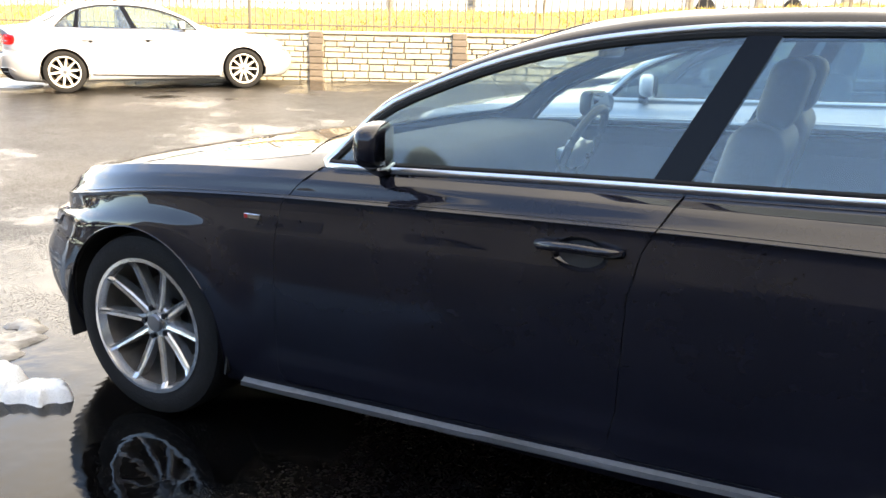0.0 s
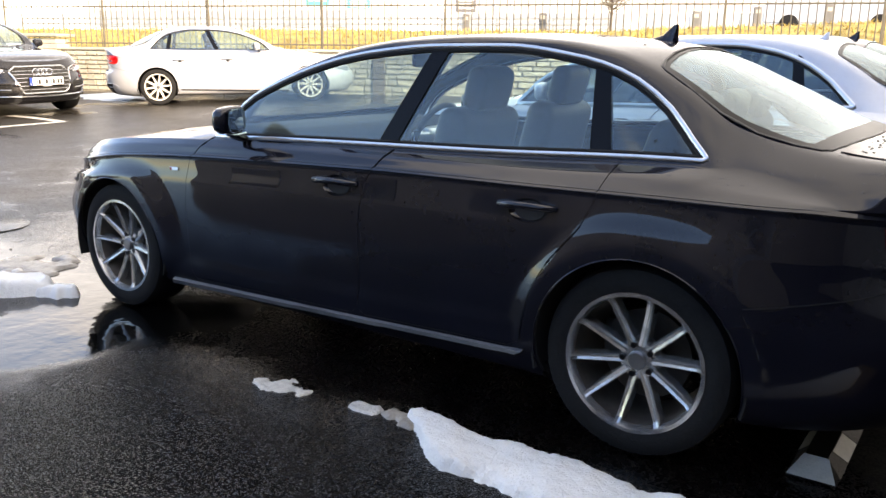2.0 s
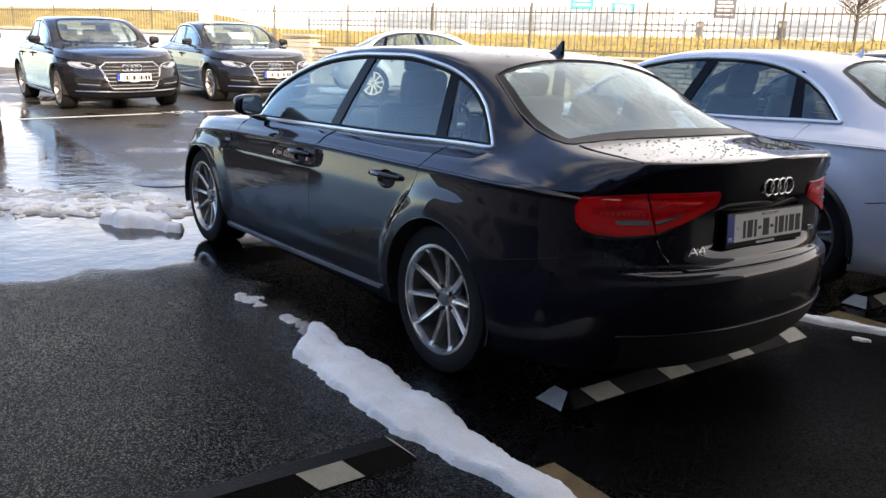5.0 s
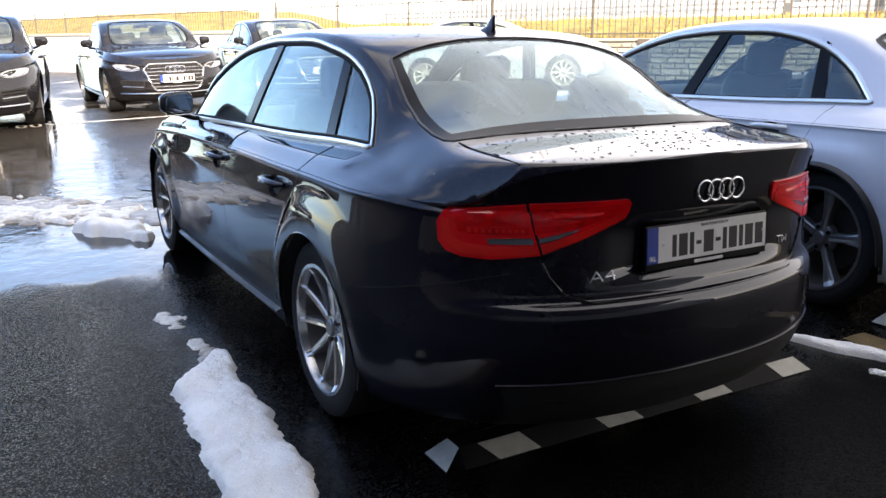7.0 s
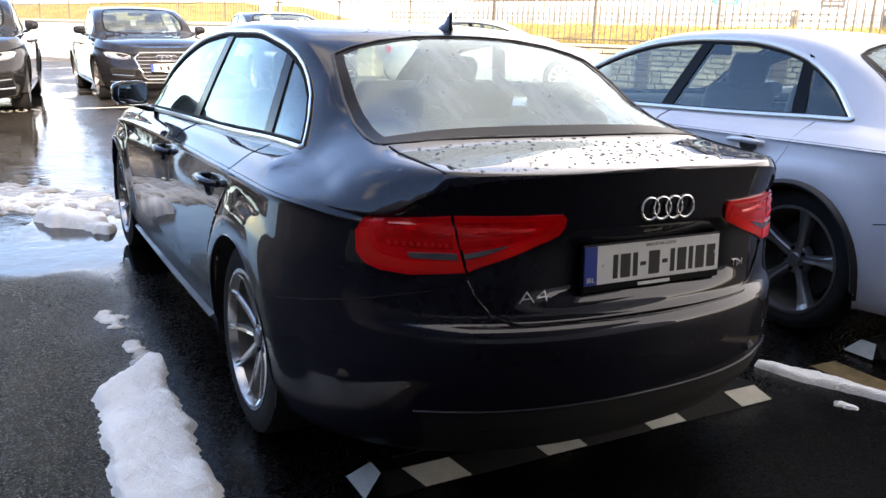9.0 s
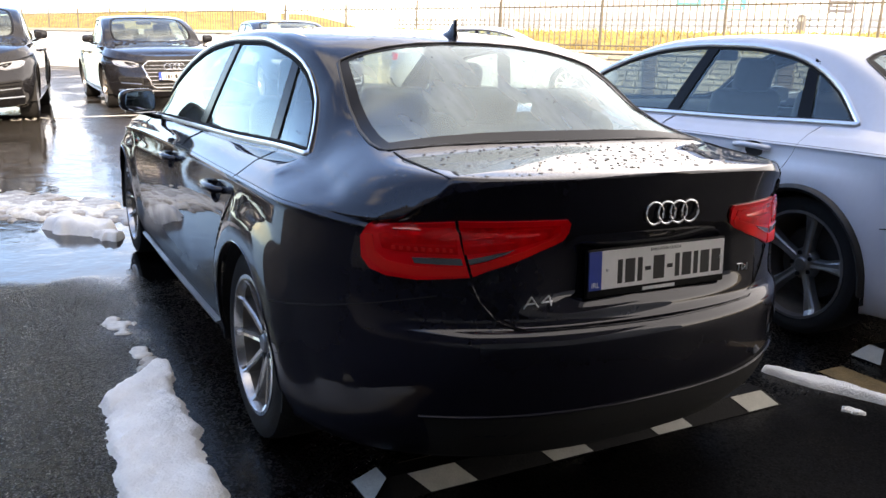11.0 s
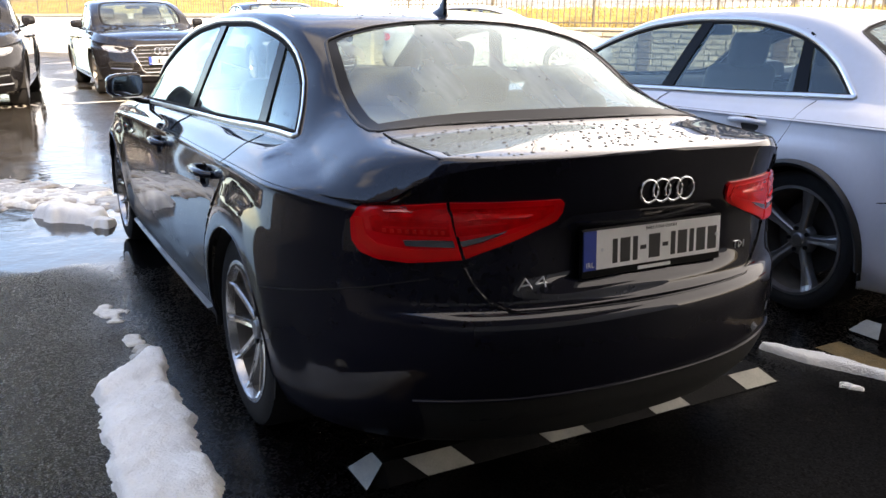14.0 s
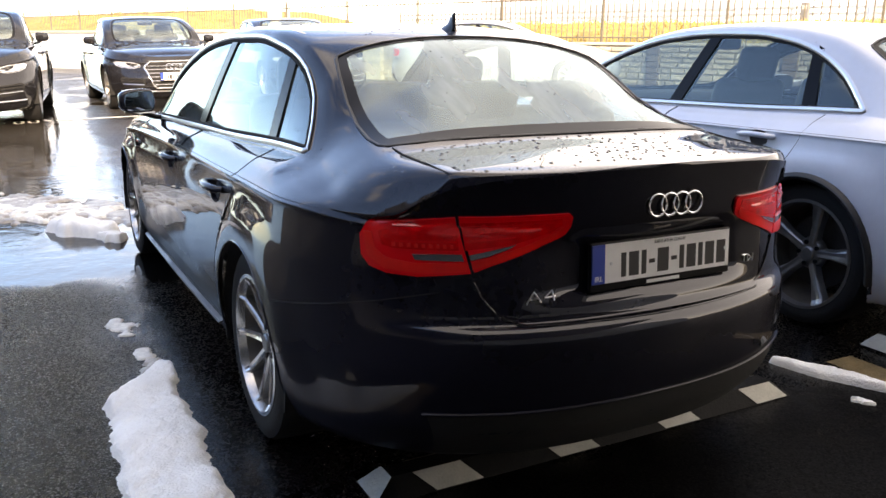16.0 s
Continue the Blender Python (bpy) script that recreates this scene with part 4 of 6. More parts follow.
def rear_end(root, wrap, paint):
    for sd in (-1, 1):
        o = [(0.557, 0.898), (0.66, 0.888), (0.735, 0.882), (0.760, 0.870), (0.772, 0.842), (0.772, 0.788), (0.758, 0.760), (0.725, 0.746), (0.66, 0.741), (0.534, 0.752)]
        i = [(0.549, 0.899), (0.527, 0.754), (0.49, 0.770), (0.40, 0.803), (0.325, 0.836), (0.305, 0.848), (0.294, 0.866), (0.292, 0.893), (0.302, 0.903)]
        # the split between the two lamps leans out towards its head
        lean = lambda y, z: (y + (0.013 + 0.10 * (z - 0.752)) * max(0.0, 1 - abs(y - 0.54) / 0.22)) * sd
        flip = lambda poly: [(lean(y, z), z) for y, z in poly]
        lamp = part("tail_lamp", wrap.patch("rear", flip(o), 0.008, 0.02, 0.03), M_RED, root, "red tail lamp on the rear wing", smooth=True)
        lamp2 = part("tail_lamp", wrap.patch("rear", flip(i), 0.007, 0.02, 0.03), M_RED, root, "red tail lamp on the boot lid", smooth=True)
        # smoked upper fields behind the red lens, a bright guide along the foot, clear reversing strips
        part("smoked_field", wrap.patch("rear", flip([(0.556, 0.812), (0.555, 0.884), (0.66, 0.877), (0.722, 0.871), (0.735, 0.850), (0.728, 0.818), (0.70, 0.812)]), 0.0090, 0.003, 0.03), M_REDDARK, lamp, "dark red smoked field of the lamp", smooth=True)
        part("smoked_field", wrap.patch("rear", flip([(0.540, 0.812), (0.545, 0.884), (0.42, 0.888), (0.322, 0.890), (0.318, 0.872), (0.345, 0.856), (0.43, 0.828)]), 0.0080, 0.003, 0.03), M_REDDARK, lamp2, "dark red smoked field of the lamp", smooth=True)
        for z, y1 in ((0.832, 0.43), (0.850, 0.37), (0.868, 0.34)):
            part("lens_fin", wrap.patch("rear", flip([(0.560, z), (0.705, z - 0.004), (0.705, z + 0.001), (0.560, z + 0.007)]), 0.0098, 0.002, 0.03), M_REDFIN, lamp, smooth=True)
            part("lens_fin", wrap.patch("rear", flip([(0.538, z), (y1, z + 0.012), (y1, z + 0.016), (0.538, z + 0.007)]), 0.0088, 0.002, 0.03), M_REDFIN, lamp2, smooth=True)
        for k in range(9):
            y = 0.568 + 0.0165 * k
            part("lamp_diode", wrap.patch("rear", flip([(y, 0.817), (y + 0.008, 0.817), (y + 0.008, 0.827), (y, 0.827)]), 0.0102, 0.002, 0.03), M_REDBAR, lamp, smooth=True)
        part("light_guide", wrap.patch("rear", flip([(0.54, 0.757), (0.66, 0.750), (0.728, 0.757), (0.760, 0.788), (0.764, 0.850), (0.748, 0.850), (0.744, 0.808), (0.722, 0.786), (0.66, 0.776), (0.54, 0.780)]), 0.0094, 0.003, 0.03), M_REDBAR, lamp, smooth=True)
        part("light_guide", wrap.patch("rear", flip([(0.530, 0.762), (0.49, 0.774), (0.40, 0.807), (0.33, 0.840), (0.312, 0.860), (0.318, 0.866), (0.338, 0.852), (0.40, 0.824), (0.49, 0.793), (0.530, 0.782)]), 0.0084, 0.003, 0.03), M_REDBAR, lamp2, smooth=True)
        clear = part("reversing_strip", wrap.patch("rear", flip([(0.550, 0.803), (0.665, 0.800), (0.660, 0.785), (0.546, 0.784)]), 0.0100, 0.003, 0.03), M_CLEAR, lamp, "clear reversing strip", smooth=True)
        part("strip_edge", tube([wrap.hit("rear", lean(y, z), z, 0.0112)[0] for y, z in ((0.552, 0.802), (0.60, 0.802), (0.664, 0.799))], 0.0014, 5), M_CHROME, clear)
        clear = part("reversing_strip", wrap.patch("rear", flip([(0.534, 0.800), (0.43, 0.826), (0.455, 0.811), (0.531, 0.786)]), 0.0090, 0.003, 0.03), M_CLEAR, lamp2, "clear reversing strip", smooth=True)
        part("strip_edge", tube([wrap.hit("rear", lean(y, z), z, 0.0102)[0] for y, z in ((0.531, 0.787), (0.49, 0.799), (0.44, 0.821))], 0.0016, 5), M_CHROME, clear)
    for sd, tag in ((-1, "left"), (1, "right")):
        part("bumper_seam", tube(wrap.line(tag, [(1.745, 0.588), (1.85, 0.606), (2.0, 0.638), (2.12, 0.668), (2.22, 0.70)], 0.0004, 0.02), 0.0022, 5), M_WELL, root, "shut line of the rear bumper", smooth=True)
    for sd in (-1, 1):
        part("lid_seam", tube([wrap.hit("top", x, y * sd, 0.0004)[0] for x, y in ((1.905, 0.604), (1.98, 0.606), (2.06, 0.604), (2.14, 0.600), (2.22, 0.596))], 0.0030, 5), M_WELL, root, "shut line beside the boot lid", smooth=True)
    num = wrap.hit("rear", 0.046, 0.742)[0]
    number_plate(root, (num.x + 0.010, 0.042, 0.748), Matrix.Rotation(radians(-4), 4, "Y"))
    reach = max(wrap.hit("rear", y, z)[0].x for y in (-0.06, 0.04, 0.14) for z in (0.885, 0.93))
    ring_badge(root, (reach + 0.003, 0.038, 0.905), Matrix.Rotation(radians(-3), 4, "Y"), 0.0305)
    # plain slanted and upright bars stand for the model and engine badges
    for nm, y0, z0, hgt, strokes in (("model_badge", -0.408, 0.664, 0.030, (((0.0, 0.0), (0.024, 1.0)), ((0.024, 1.0), (0.042, 0.0)), ((0.012, 0.32), (0.036, 0.32)), ((0.056, 0.30), (0.082, 0.90)), ((0.056, 0.30), (0.092, 0.30)), ((0.082, 0.0), (0.082, 0.90)))), ("engine_badge", 0.375, 0.690, 0.021, (((0.0, 1.0), (0.020, 1.0)), ((0.010, 0.0), (0.010, 1.0)), ((0.024, 0.0), (0.024, 1.0)), ((0.024, 1.0), (0.040, 0.5)), ((0.040, 0.5), (0.024, 0.0)), ((0.048, 0.0), (0.048, 1.0))))):
        for (ya, ha), (yb, hb) in strokes:
            ends = [wrap.hit("rear", y0 + q, z0 + hgt * h_, 0.003)[0] for q, h_ in ((ya, ha), (yb, hb))]
            part(nm, tube(ends, 0.0021 if nm == "model_badge" else 0.0016, 6), M_SATIN, root)
    foot = pchip([(-0.80, 0.318), (-0.755, 0.330), (-0.71, 0.352), (-0.66, 0.372), (-0.47, 0.377), (0.0, 0.381), (0.34, 0.386), (0.66, 0.396), (0.72, 0.385), (0.78, 0.34)])
    line = [wrap.hit("rear", y, float(foot(y)), 0.004)[0] for y in np.linspace(-0.665, 0.77, 64)]
    part("bumper_blade", tube(line, 0.0065, 8, flat=0.7), paint, root, "lower edge of the rear bumper", smooth=True, angle=60)
    val = [(y, float(foot(y)) - 0.006) for y in np.linspace(-0.655, 0.67, 30)] + [(0.60, 0.215), (-0.60, 0.215)]
    part("rear_valance", wrap.patch("rear", val, 0.002, 0.01, 0.06), M_WELL, root, "black plastic skirt under the rear bumper", smooth=True)
    # the rim of the lid catches the light over its shut line
    rim_ = [(-0.548, 0.744), (-0.522, 0.688), (-0.478, 0.633), (-0.425, 0.609), (0.0, 0.605), (0.425, 0.609), (0.478, 0.633), (0.522, 0.688), (0.548, 0.744)]
    part("lid_edge", tube(wrap.line("rear", rim_, 0.0012, 0.02), 0.0026, 6), paint, root, smooth=True, angle=60)


def headlamps(root, wrap, drop):
    """Wrap-round headlamps at the front corners, dropped by a height."""
    for sd in (-1, 1):
        flip = lambda poly: [(y * sd, z - drop) for y, z in poly]
        h = [(0.485, 0.672), (0.56, 0.700), (0.68, 0.716), (0.775, 0.722), (0.81, 0.705), (0.79, 0.660), (0.72, 0.628), (0.60, 0.612), (0.49, 0.632)]
        lamp = part("headlamp", wrap.patch("front", flip(h), 0.006, 0.02, 0.04), M_HEADLAMP, root, "clear headlamp with dark inner bezel", smooth=True)
        part("lamp_bezel", wrap.patch("front", flip([(0.52, 0.672), (0.60, 0.694), (0.665, 0.700), (0.645, 0.662), (0.58, 0.642), (0.51, 0.650)]), 0.0085, 0.004, 0.04), M_GLOSSBLACK, lamp, smooth=True)
        part("lamp_reflector", wrap.patch("front", flip([(0.555, 0.668), (0.61, 0.682), (0.625, 0.664), (0.575, 0.652)]), 0.0105, 0.004, 0.04), M_BRIGHT, lamp, smooth=True)
        part("running_light", tube([wrap.hit("front", y * sd, z - drop, 0.010)[0] for y, z in ((0.50, 0.640), (0.60, 0.622), (0.71, 0.638), (0.775, 0.668))], 0.008, 6), M_BRIGHT, lamp, smooth=True)


def front_end(root, wrap, s):
    g = [(-0.355, 0.702), (0.355, 0.702), (0.445, 0.628), (0.345, 0.372), (0.30, 0.335), (-0.30, 0.335), (-0.345, 0.372), (-0.445, 0.628)]
    gr = part("grille", wrap.patch("front", g, 0.006, 0.02, 0.05), M_WELL, root, "black radiator grille with bright slats", smooth=True)
    closed = g + g[:1]
    fr = [wrap.hit("front", a + (c - a) * q, b + (d - b) * q, 0.012)[0] for (a, b), (c, d) in zip(closed[:-1], closed[1:]) for q in (0.0, 0.25, 0.5, 0.75)]
    part("grille_frame", tube(fr, 0.014, 6, closed=True), M_BRIGHT, gr, "chrome grille surround", smooth=True)
    for k in range(6):
        z = 0.385 + 0.052 * k
        hw = (0.345 + (z - 0.372) * 0.39 if z < 0.628 else 0.445 - (z - 0.628) * 1.2) - 0.012
        part("slat", tube([wrap.hit("front", y, z, 0.012)[0] for y in np.linspace(-hw, hw, 9)], 0.0060, 6), M_BRIGHT, gr, smooth=True)
    p = wrap.hit("front", 0.0, 0.63)[0]
    ring_badge(root, (p.x - 0.034, 0, 0.628), Matrix(), 0.047)
    p = wrap.hit("front", 0.0, 0.485)[0]
    number_plate(root, (p.x - 0.030, 0.0, 0.500), Matrix.Rotation(math.pi, 4, "Z"), False)
    for sd in (-1, 1):
        flip = lambda poly: [(y * sd, z) for y, z in poly]
        a = [(0.46, 0.475), (0.74, 0.500), (0.77, 0.475), (0.74, 0.385), (0.50, 0.345), (0.46, 0.365)]
        vent = part("air_intake", wrap.patch("front", flip(a), 0.004, 0.015, 0.05), M_WELL, root, smooth=True)
        for k in range(3):
            z = 0.39 + 0.035 * k
            part("intake_blade", tube([wrap.hit("front", y * sd, z + 0.1 * (y - 0.5) * 0.6, 0.010)[0] for y in np.linspace(0.48, 0.735, 6)], 0.006, 6), M_SATIN if k == 0 else M_GLOSSBLACK, vent, smooth=True)
    headlamps(root, wrap, 0.0)
    low = [wrap.hit("front", y, 0.285 + 0.02 * abs(y), 0.008)[0] for y in np.linspace(-0.76, 0.76, 24)]
    part("bumper_strip", tube(low, 0.010, 6), M_SATIN, root, "bright strip low on the front bumper", smooth=True)


def cabin(root):
    """Seats, dashboard, steering wheel: right-hand drive."""
    part("cabin_floor", box((2.9, 1.36, 0.08), (0.45, 0, 0.36), 0.02), M_INTERIOR, root)
    part("dashboard", box((0.50, 1.34, 0.34), (-0.62, 0, 0.80), 0.09, segments=4), M_INTERIOR, root, smooth=True, angle=50)
    part("parcel_shelf", box((0.62, 1.22, 0.05), (1.62, 0, 0.955), 0.02), M_INTERIOR, root)
    part("centre_console", box((0.95, 0.24, 0.30), (0.05, 0, 0.53), 0.05), M_INTERIOR, root)

    def seat(x, y, w, lean):
        st = part("seat", box((0.52, w, 0.18), (x, y, 0.50), 0.07, segments=4), M_SEAT, root, "black leather seat", smooth=True, angle=60)
        tilt = Matrix.Rotation(radians(lean), 4, "Y")
        part("seat_back", box((0.15, w, 0.62), (x + 0.30, y, 0.80), 0.065, tilt, 4), M_SEAT, st, smooth=True, angle=60)
        for d in ((0,) if w < 0.6 else (-0.36, 0.0, 0.36)):
            part("headrest", box((0.10, 0.27, 0.19), (x + 0.40, y + d, 1.175 if w < 0.6 else 1.10), 0.045, tilt, 4), M_SEAT, st, smooth=True, angle=60)

    seat(0.10, -0.37, 0.50, 14)
    seat(0.10, 0.37, 0.50, 14)
    seat(0.98, 0.0, 1.24, 18)
    pts = [(-0.30 + 0.17 * 0.42 * math.sin(a), 0.37 + 0.185 * math.cos(a), 0.88 + 0.168 * math.sin(a)) for a in np.linspace(0, 2 * math.pi, 33)[:-1]]
    sw = part("steering_wheel", tube(pts, 0.017, 8, closed=True), M_SEAT, root, "black leather steering wheel", smooth=True)
    bm = box((0.05, 0.34, 0.05), (-0.32, 0.37, 0.88), 0.012)
    part("wheel_boss", box((0.06, 0.15, 0.12), (-0.32, 0.37, 0.87), 0.03, bm=bm), M_SATIN, sw, smooth=True)
    part("rear_view_mirror", box((0.03, 0.24, 0.07), (-0.10, 0.02, 1.285), 0.015), M_GLOSSBLACK, root, smooth=True)


M_SILLGREY = material("satin_grey_sill", (0.20, 0.205, 0.215), 0.32, 0.3, vary=0.3, scale=6)
main = saloon("black_saloon", "glossy black executive saloon with ten-spoke alloy wheels, wet", SEDAN, M_BLACK, 420, 100, M_ALLOY)


def like(base, **changes):
    s = dict(base)
    s.update(changes)
    return s


# ---------------------------------------------------------------- ground
def ground_height(x, y):
    """The yard lies flat round the bays and climbs gently to the boundary wall."""
    r = math.hypot(x - 1.5, y * 0.95)
    if x > 1.5:
        r = max(0.0, r - 1.5 * (x - 1.5))
    t = min(max((r - 4.4) / 7.2, 0.0), 1.0)
    return t * t * (3 - 2 * t) * (0.25 + 0.033 * min(max(y, -4.0), 10.0))


def asphalt_material():
    """Wet tarmac: aggregate relief where it has drained, a smooth dark film where water stands."""
    m = bpy.data.materials.new("wet_asphalt")
    m.use_nodes = True
    nt = m.node_tree
    n, link = nt.nodes, nt.links.new
    b = n["Principled BSDF"]
    co = n.new("ShaderNodeTexCoord")

    def noise_tex(scale, detail=5, rough=0.55):
        t = n.new("ShaderNodeTexNoise")
        t.inputs["Scale"].default_value, t.inputs["Detail"].default_value, t.inputs["Roughness"].default_value = scale, detail, rough
        link(co.outputs["Object"], t.inputs["Vector"])
        return t.outputs["Fac"]

    def math_node(op, a, c=None, d=None):
        k = n.new("ShaderNodeMath")
        k.operation = op
        for i, v in enumerate((a, c, d)):
            if v is None:
                continue
            if isinstance(v, (int, float)):
                k.inputs[i].default_value = v
            else:
                link(v, k.inputs[i])
        return k.outputs[0]

    def ramp(v, a, c, lo=0.0, hi=1.0):
        r = n.new("ShaderNodeMapRange")
        r.interpolation_type = "SMOOTHSTEP"
        link(v, r.inputs["Value"])
        for k, q in (("From Min", a), ("From Max", c), ("To Min", lo), ("To Max", hi)):
            r.inputs[k].default_value = q
        return r.outputs[0]

    sep = n.new("ShaderNodeSeparateXYZ")
    link(co.outputs["Object"], sep.inputs[0])
    X, Y = sep.outputs["X"], sep.outputs["Y"]
    wob = math_node("MULTIPLY_ADD", noise_tex(1.6, 6), 1.0, -0.5)
    # drained, grainy ground beside the bay; standing water by the front wheel; streaky wet yard beyond
    wx, wy = math_node("ADD", X, math_node("MULTIPLY", wob, 1.1)), math_node("ADD", Y, math_node("MULTIPLY", wob, 0.7))
    dry = math_node("MULTIPLY", ramp(wx, -1.0, -0.45), ramp(math_node("MULTIPLY", wy, -1.0), 1.25, 1.75))
    pool = math_node("MULTIPLY", ramp(wx, -0.95, -0.55, 1.0, 0.0), ramp(wy, -0.75, -0.35, 1.0, 0.0))
    yard = math_node("MULTIPLY", ramp(wx, -3.2, -2.0, 1.0, 0.0), ramp(noise_tex(0.8, 6, 0.6), 0.50, 0.66, 0.0, 0.95))
    water = math_node("MAXIMUM", pool, yard)
    stone = n.new("ShaderNodeTexVoronoi")
    stone.inputs["Scale"].default_value = 135
    link(co.outputs["Object"], stone.inputs["Vector"])
    tone = n.new("ShaderNodeMix")
    tone.data_type = "RGBA"
    link(ramp(noise_tex(0.9, 6), 0.42, 0.62), tone.inputs["Factor"])
    tone.inputs[6].default_value, tone.inputs[7].default_value = (0.022, 0.0225, 0.025, 1), (0.044, 0.040, 0.035, 1)
    grit = n.new("ShaderNodeMix")
    grit.data_type, grit.blend_type = "RGBA", "MULTIPLY"
    grit.inputs["Factor"].default_value = 1.0
    link(tone.outputs[2], grit.inputs[6])
    g2 = n.new("ShaderNodeValToRGB")
    g2.color_ramp.elements[0].color, g2.color_ramp.elements[1].color = (4.6, 4.6, 4.7, 1), (0.05, 0.05, 0.05, 1)
    g2.color_ramp.elements[1].position = 0.62
    # each chip of stone has its own tone, dark binder between; contrast paints in glints
    sc_ = n.new("ShaderNodeSeparateColor")
    link(stone.outputs["Color"], sc_.inputs[0])
    link(math_node("ADD", stone.outputs["Distance"], ramp(sc_.outputs[0], 0.25, 0.8, 0.0, 0.50)), g2.inputs[0])
    link(g2.outputs[0], grit.inputs[7])
    # drenched ground is darker; the open yard's sunlit brightness is put into a paler colour
    dull = n.new("ShaderNodeMix")
    dull.data_type = "RGBA"
    link(math_node("MULTIPLY", ramp(wx, -5.0, -3.4, 1.0, 0.0), ramp(noise_tex(0.6, 6, 0.6), 0.35, 0.6, 0.5, 1.0)), dull.inputs["Factor"])
    soak = n.new("ShaderNodeMix")
    soak.data_type, soak.blend_type = "RGBA", "MULTIPLY"
    soak.inputs["Factor"].default_value = 1.0
    link(grit.outputs[2], soak.inputs[6])
    soak.inputs[7].default_value = (0.17, 0.165, 0.16, 1)
    link(soak.outputs[2], dull.inputs[6])
    dull.inputs[7].default_value = (0.040, 0.036, 0.031, 1)
    wet = n.new("ShaderNodeMix")
    wet.data_type = "RGBA"
    link(dry, wet.inputs["Factor"])
    link(dull.outputs[2], wet.inputs[6])
    link(grit.outputs[2], wet.inputs[7])
    link(wet.outputs[2], b.inputs["Base Color"])
    damp = math_node("ADD", ramp(noise_tex(1.2, 6, 0.65), 0.35, 0.7, 0.05, 0.16), ramp(sc_.outputs[2], 0.3, 1.0, 0.0, 0.30))
    fl = n.new("ShaderNodeMix")
    link(water, fl.inputs["Factor"])
    shelter = math_node("MULTIPLY", ramp(wx, 1.75, 2.3), ramp(wy, -1.3, -0.7))   # rougher and less glossy under the added canopy
    link(math_node("ADD", math_node("ADD", damp, ramp(wx, -4.6, -3.2, 0.26, 0.0)), math_node("MULTIPLY", shelter, 0.32)), fl.inputs[2])
    link(ramp(noise_tex(3.0, 6, 0.65), 0.35, 0.7, 0.02, 0.16), fl.inputs[3])
    film = fl.outputs[0]
    rough = n.new("ShaderNodeMix")
    link(dry, rough.inputs["Factor"])
    link(film, rough.inputs[2])
    rough.inputs[3].default_value = 0.25
    link(rough.outputs[0], b.inputs["Roughness"])
    height = math_node("MULTIPLY", math_node("MULTIPLY", math_node("SUBTRACT", 1.0, stone.outputs["Distance"]), ramp(sc_.outputs[1], 0.0, 1.0, 0.45, 1.25)), math_node("MAXIMUM", dry, math_node("MULTIPLY", math_node("SUBTRACT", 1.0, water), math_node("MULTIPLY", ramp(math_node("MULTIPLY", wy, -1.0), 1.02, 1.40, 0.035, 0.72), math_node("SUBTRACT", 1.0, math_node("MULTIPLY", shelter, 0.5))))))
    wave = math_node("ADD", math_node("MULTIPLY", noise_tex(5.0, 3), 0.25), math_node("MULTIPLY", math_node("MULTIPLY", noise_tex(190, 2), math_node("SUBTRACT", 1.0, water)), ramp(math_node("MULTIPLY", wy, -1.0), 1.02, 1.40, 0.025, 0.12)))
    bp = n.new("ShaderNodeBump")
    bp.inputs["Strength"].default_value, bp.inputs["Distance"].default_value = 1.0, 0.014
    link(math_node("ADD", height, wave), bp.inputs["Height"])
    link(bp.outputs[0], b.inputs["Normal"])
    gleam = ramp(math_node("MAXIMUM", water, ramp(wy, -1.5, -0.9)), 0.0, 1.0, 0.20, 0.30)
    # away from the bay, drained chips glint one by one between dull binder
    open_ = math_node("MULTIPLY", math_node("SUBTRACT", 1.0, water), ramp(math_node("MULTIPLY", wy, -1.0), 1.02, 1.40))
    glint = math_node("MULTIPLY", ramp(stone.outputs["Distance"], 0.15, 0.50, 4.6, 0.45), ramp(sc_.outputs[0], 0.2, 0.8, 1.2, 0.35))
    gleam = math_node("MULTIPLY", gleam, math_node("ADD", 1.0, math_node("MULTIPLY", open_, math_node("SUBTRACT", glint, 1.0))))
    link(math_node("MULTIPLY", gleam, math_node("SUBTRACT", 1.0, math_node("MULTIPLY", shelter, 0.85))), b.inputs["Specular IOR Level"])
    return m


M_ASPHALT = asphalt_material()
M_SNOW = material("old_snow", (0.88, 0.885, 0.86), 0.6, vary=0.12, scale=7, bump=0.7, bump_scale=120)
M_SLEET = material("thin_melting_snow", (0.64, 0.62, 0.57), 0.35, vary=0.35, scale=30, bump=0.6, bump_scale=80)
M_SLUSH = material("grey_slush", (0.30, 0.27, 0.23), 0.3, vary=0.6, scale=11, bump=0.9, bump_scale=35)
M_STOP = material("rubber_wheel_stop", (0.004, 0.004, 0.004), 0.5, spec=0.1, vary=0.3, scale=9, bump=0.3, bump_scale=120)
M_REFLECT = material("worn_white_marker", (0.44, 0.43, 0.37), 0.5, vary=0.25, scale=12, bump=0.2, bump_scale=100)
M_YELLOW = material("worn_yellow_brown_paint", (0.17, 0.115, 0.05), 0.55, vary=0.5, scale=9, bump=0.5, bump_scale=110)
M_LINE = material("worn_white_paint", (0.55, 0.54, 0.50), 0.45, vary=0.35, scale=5, bump=0.3, bump_scale=90)
M_STONE = material("pale_limestone", (0.46, 0.42, 0.33), 0.85, vary=0.3, scale=4, bump=0.6, bump_scale=30, object_random=0.5)
M_MORTAR = material("mortar", (0.30, 0.28, 0.23), 0.9, vary=0.2, scale=6)
M_IRON = material("painted_iron", (0.14, 0.12, 0.085), 0.5, vary=0.2, scale=8)
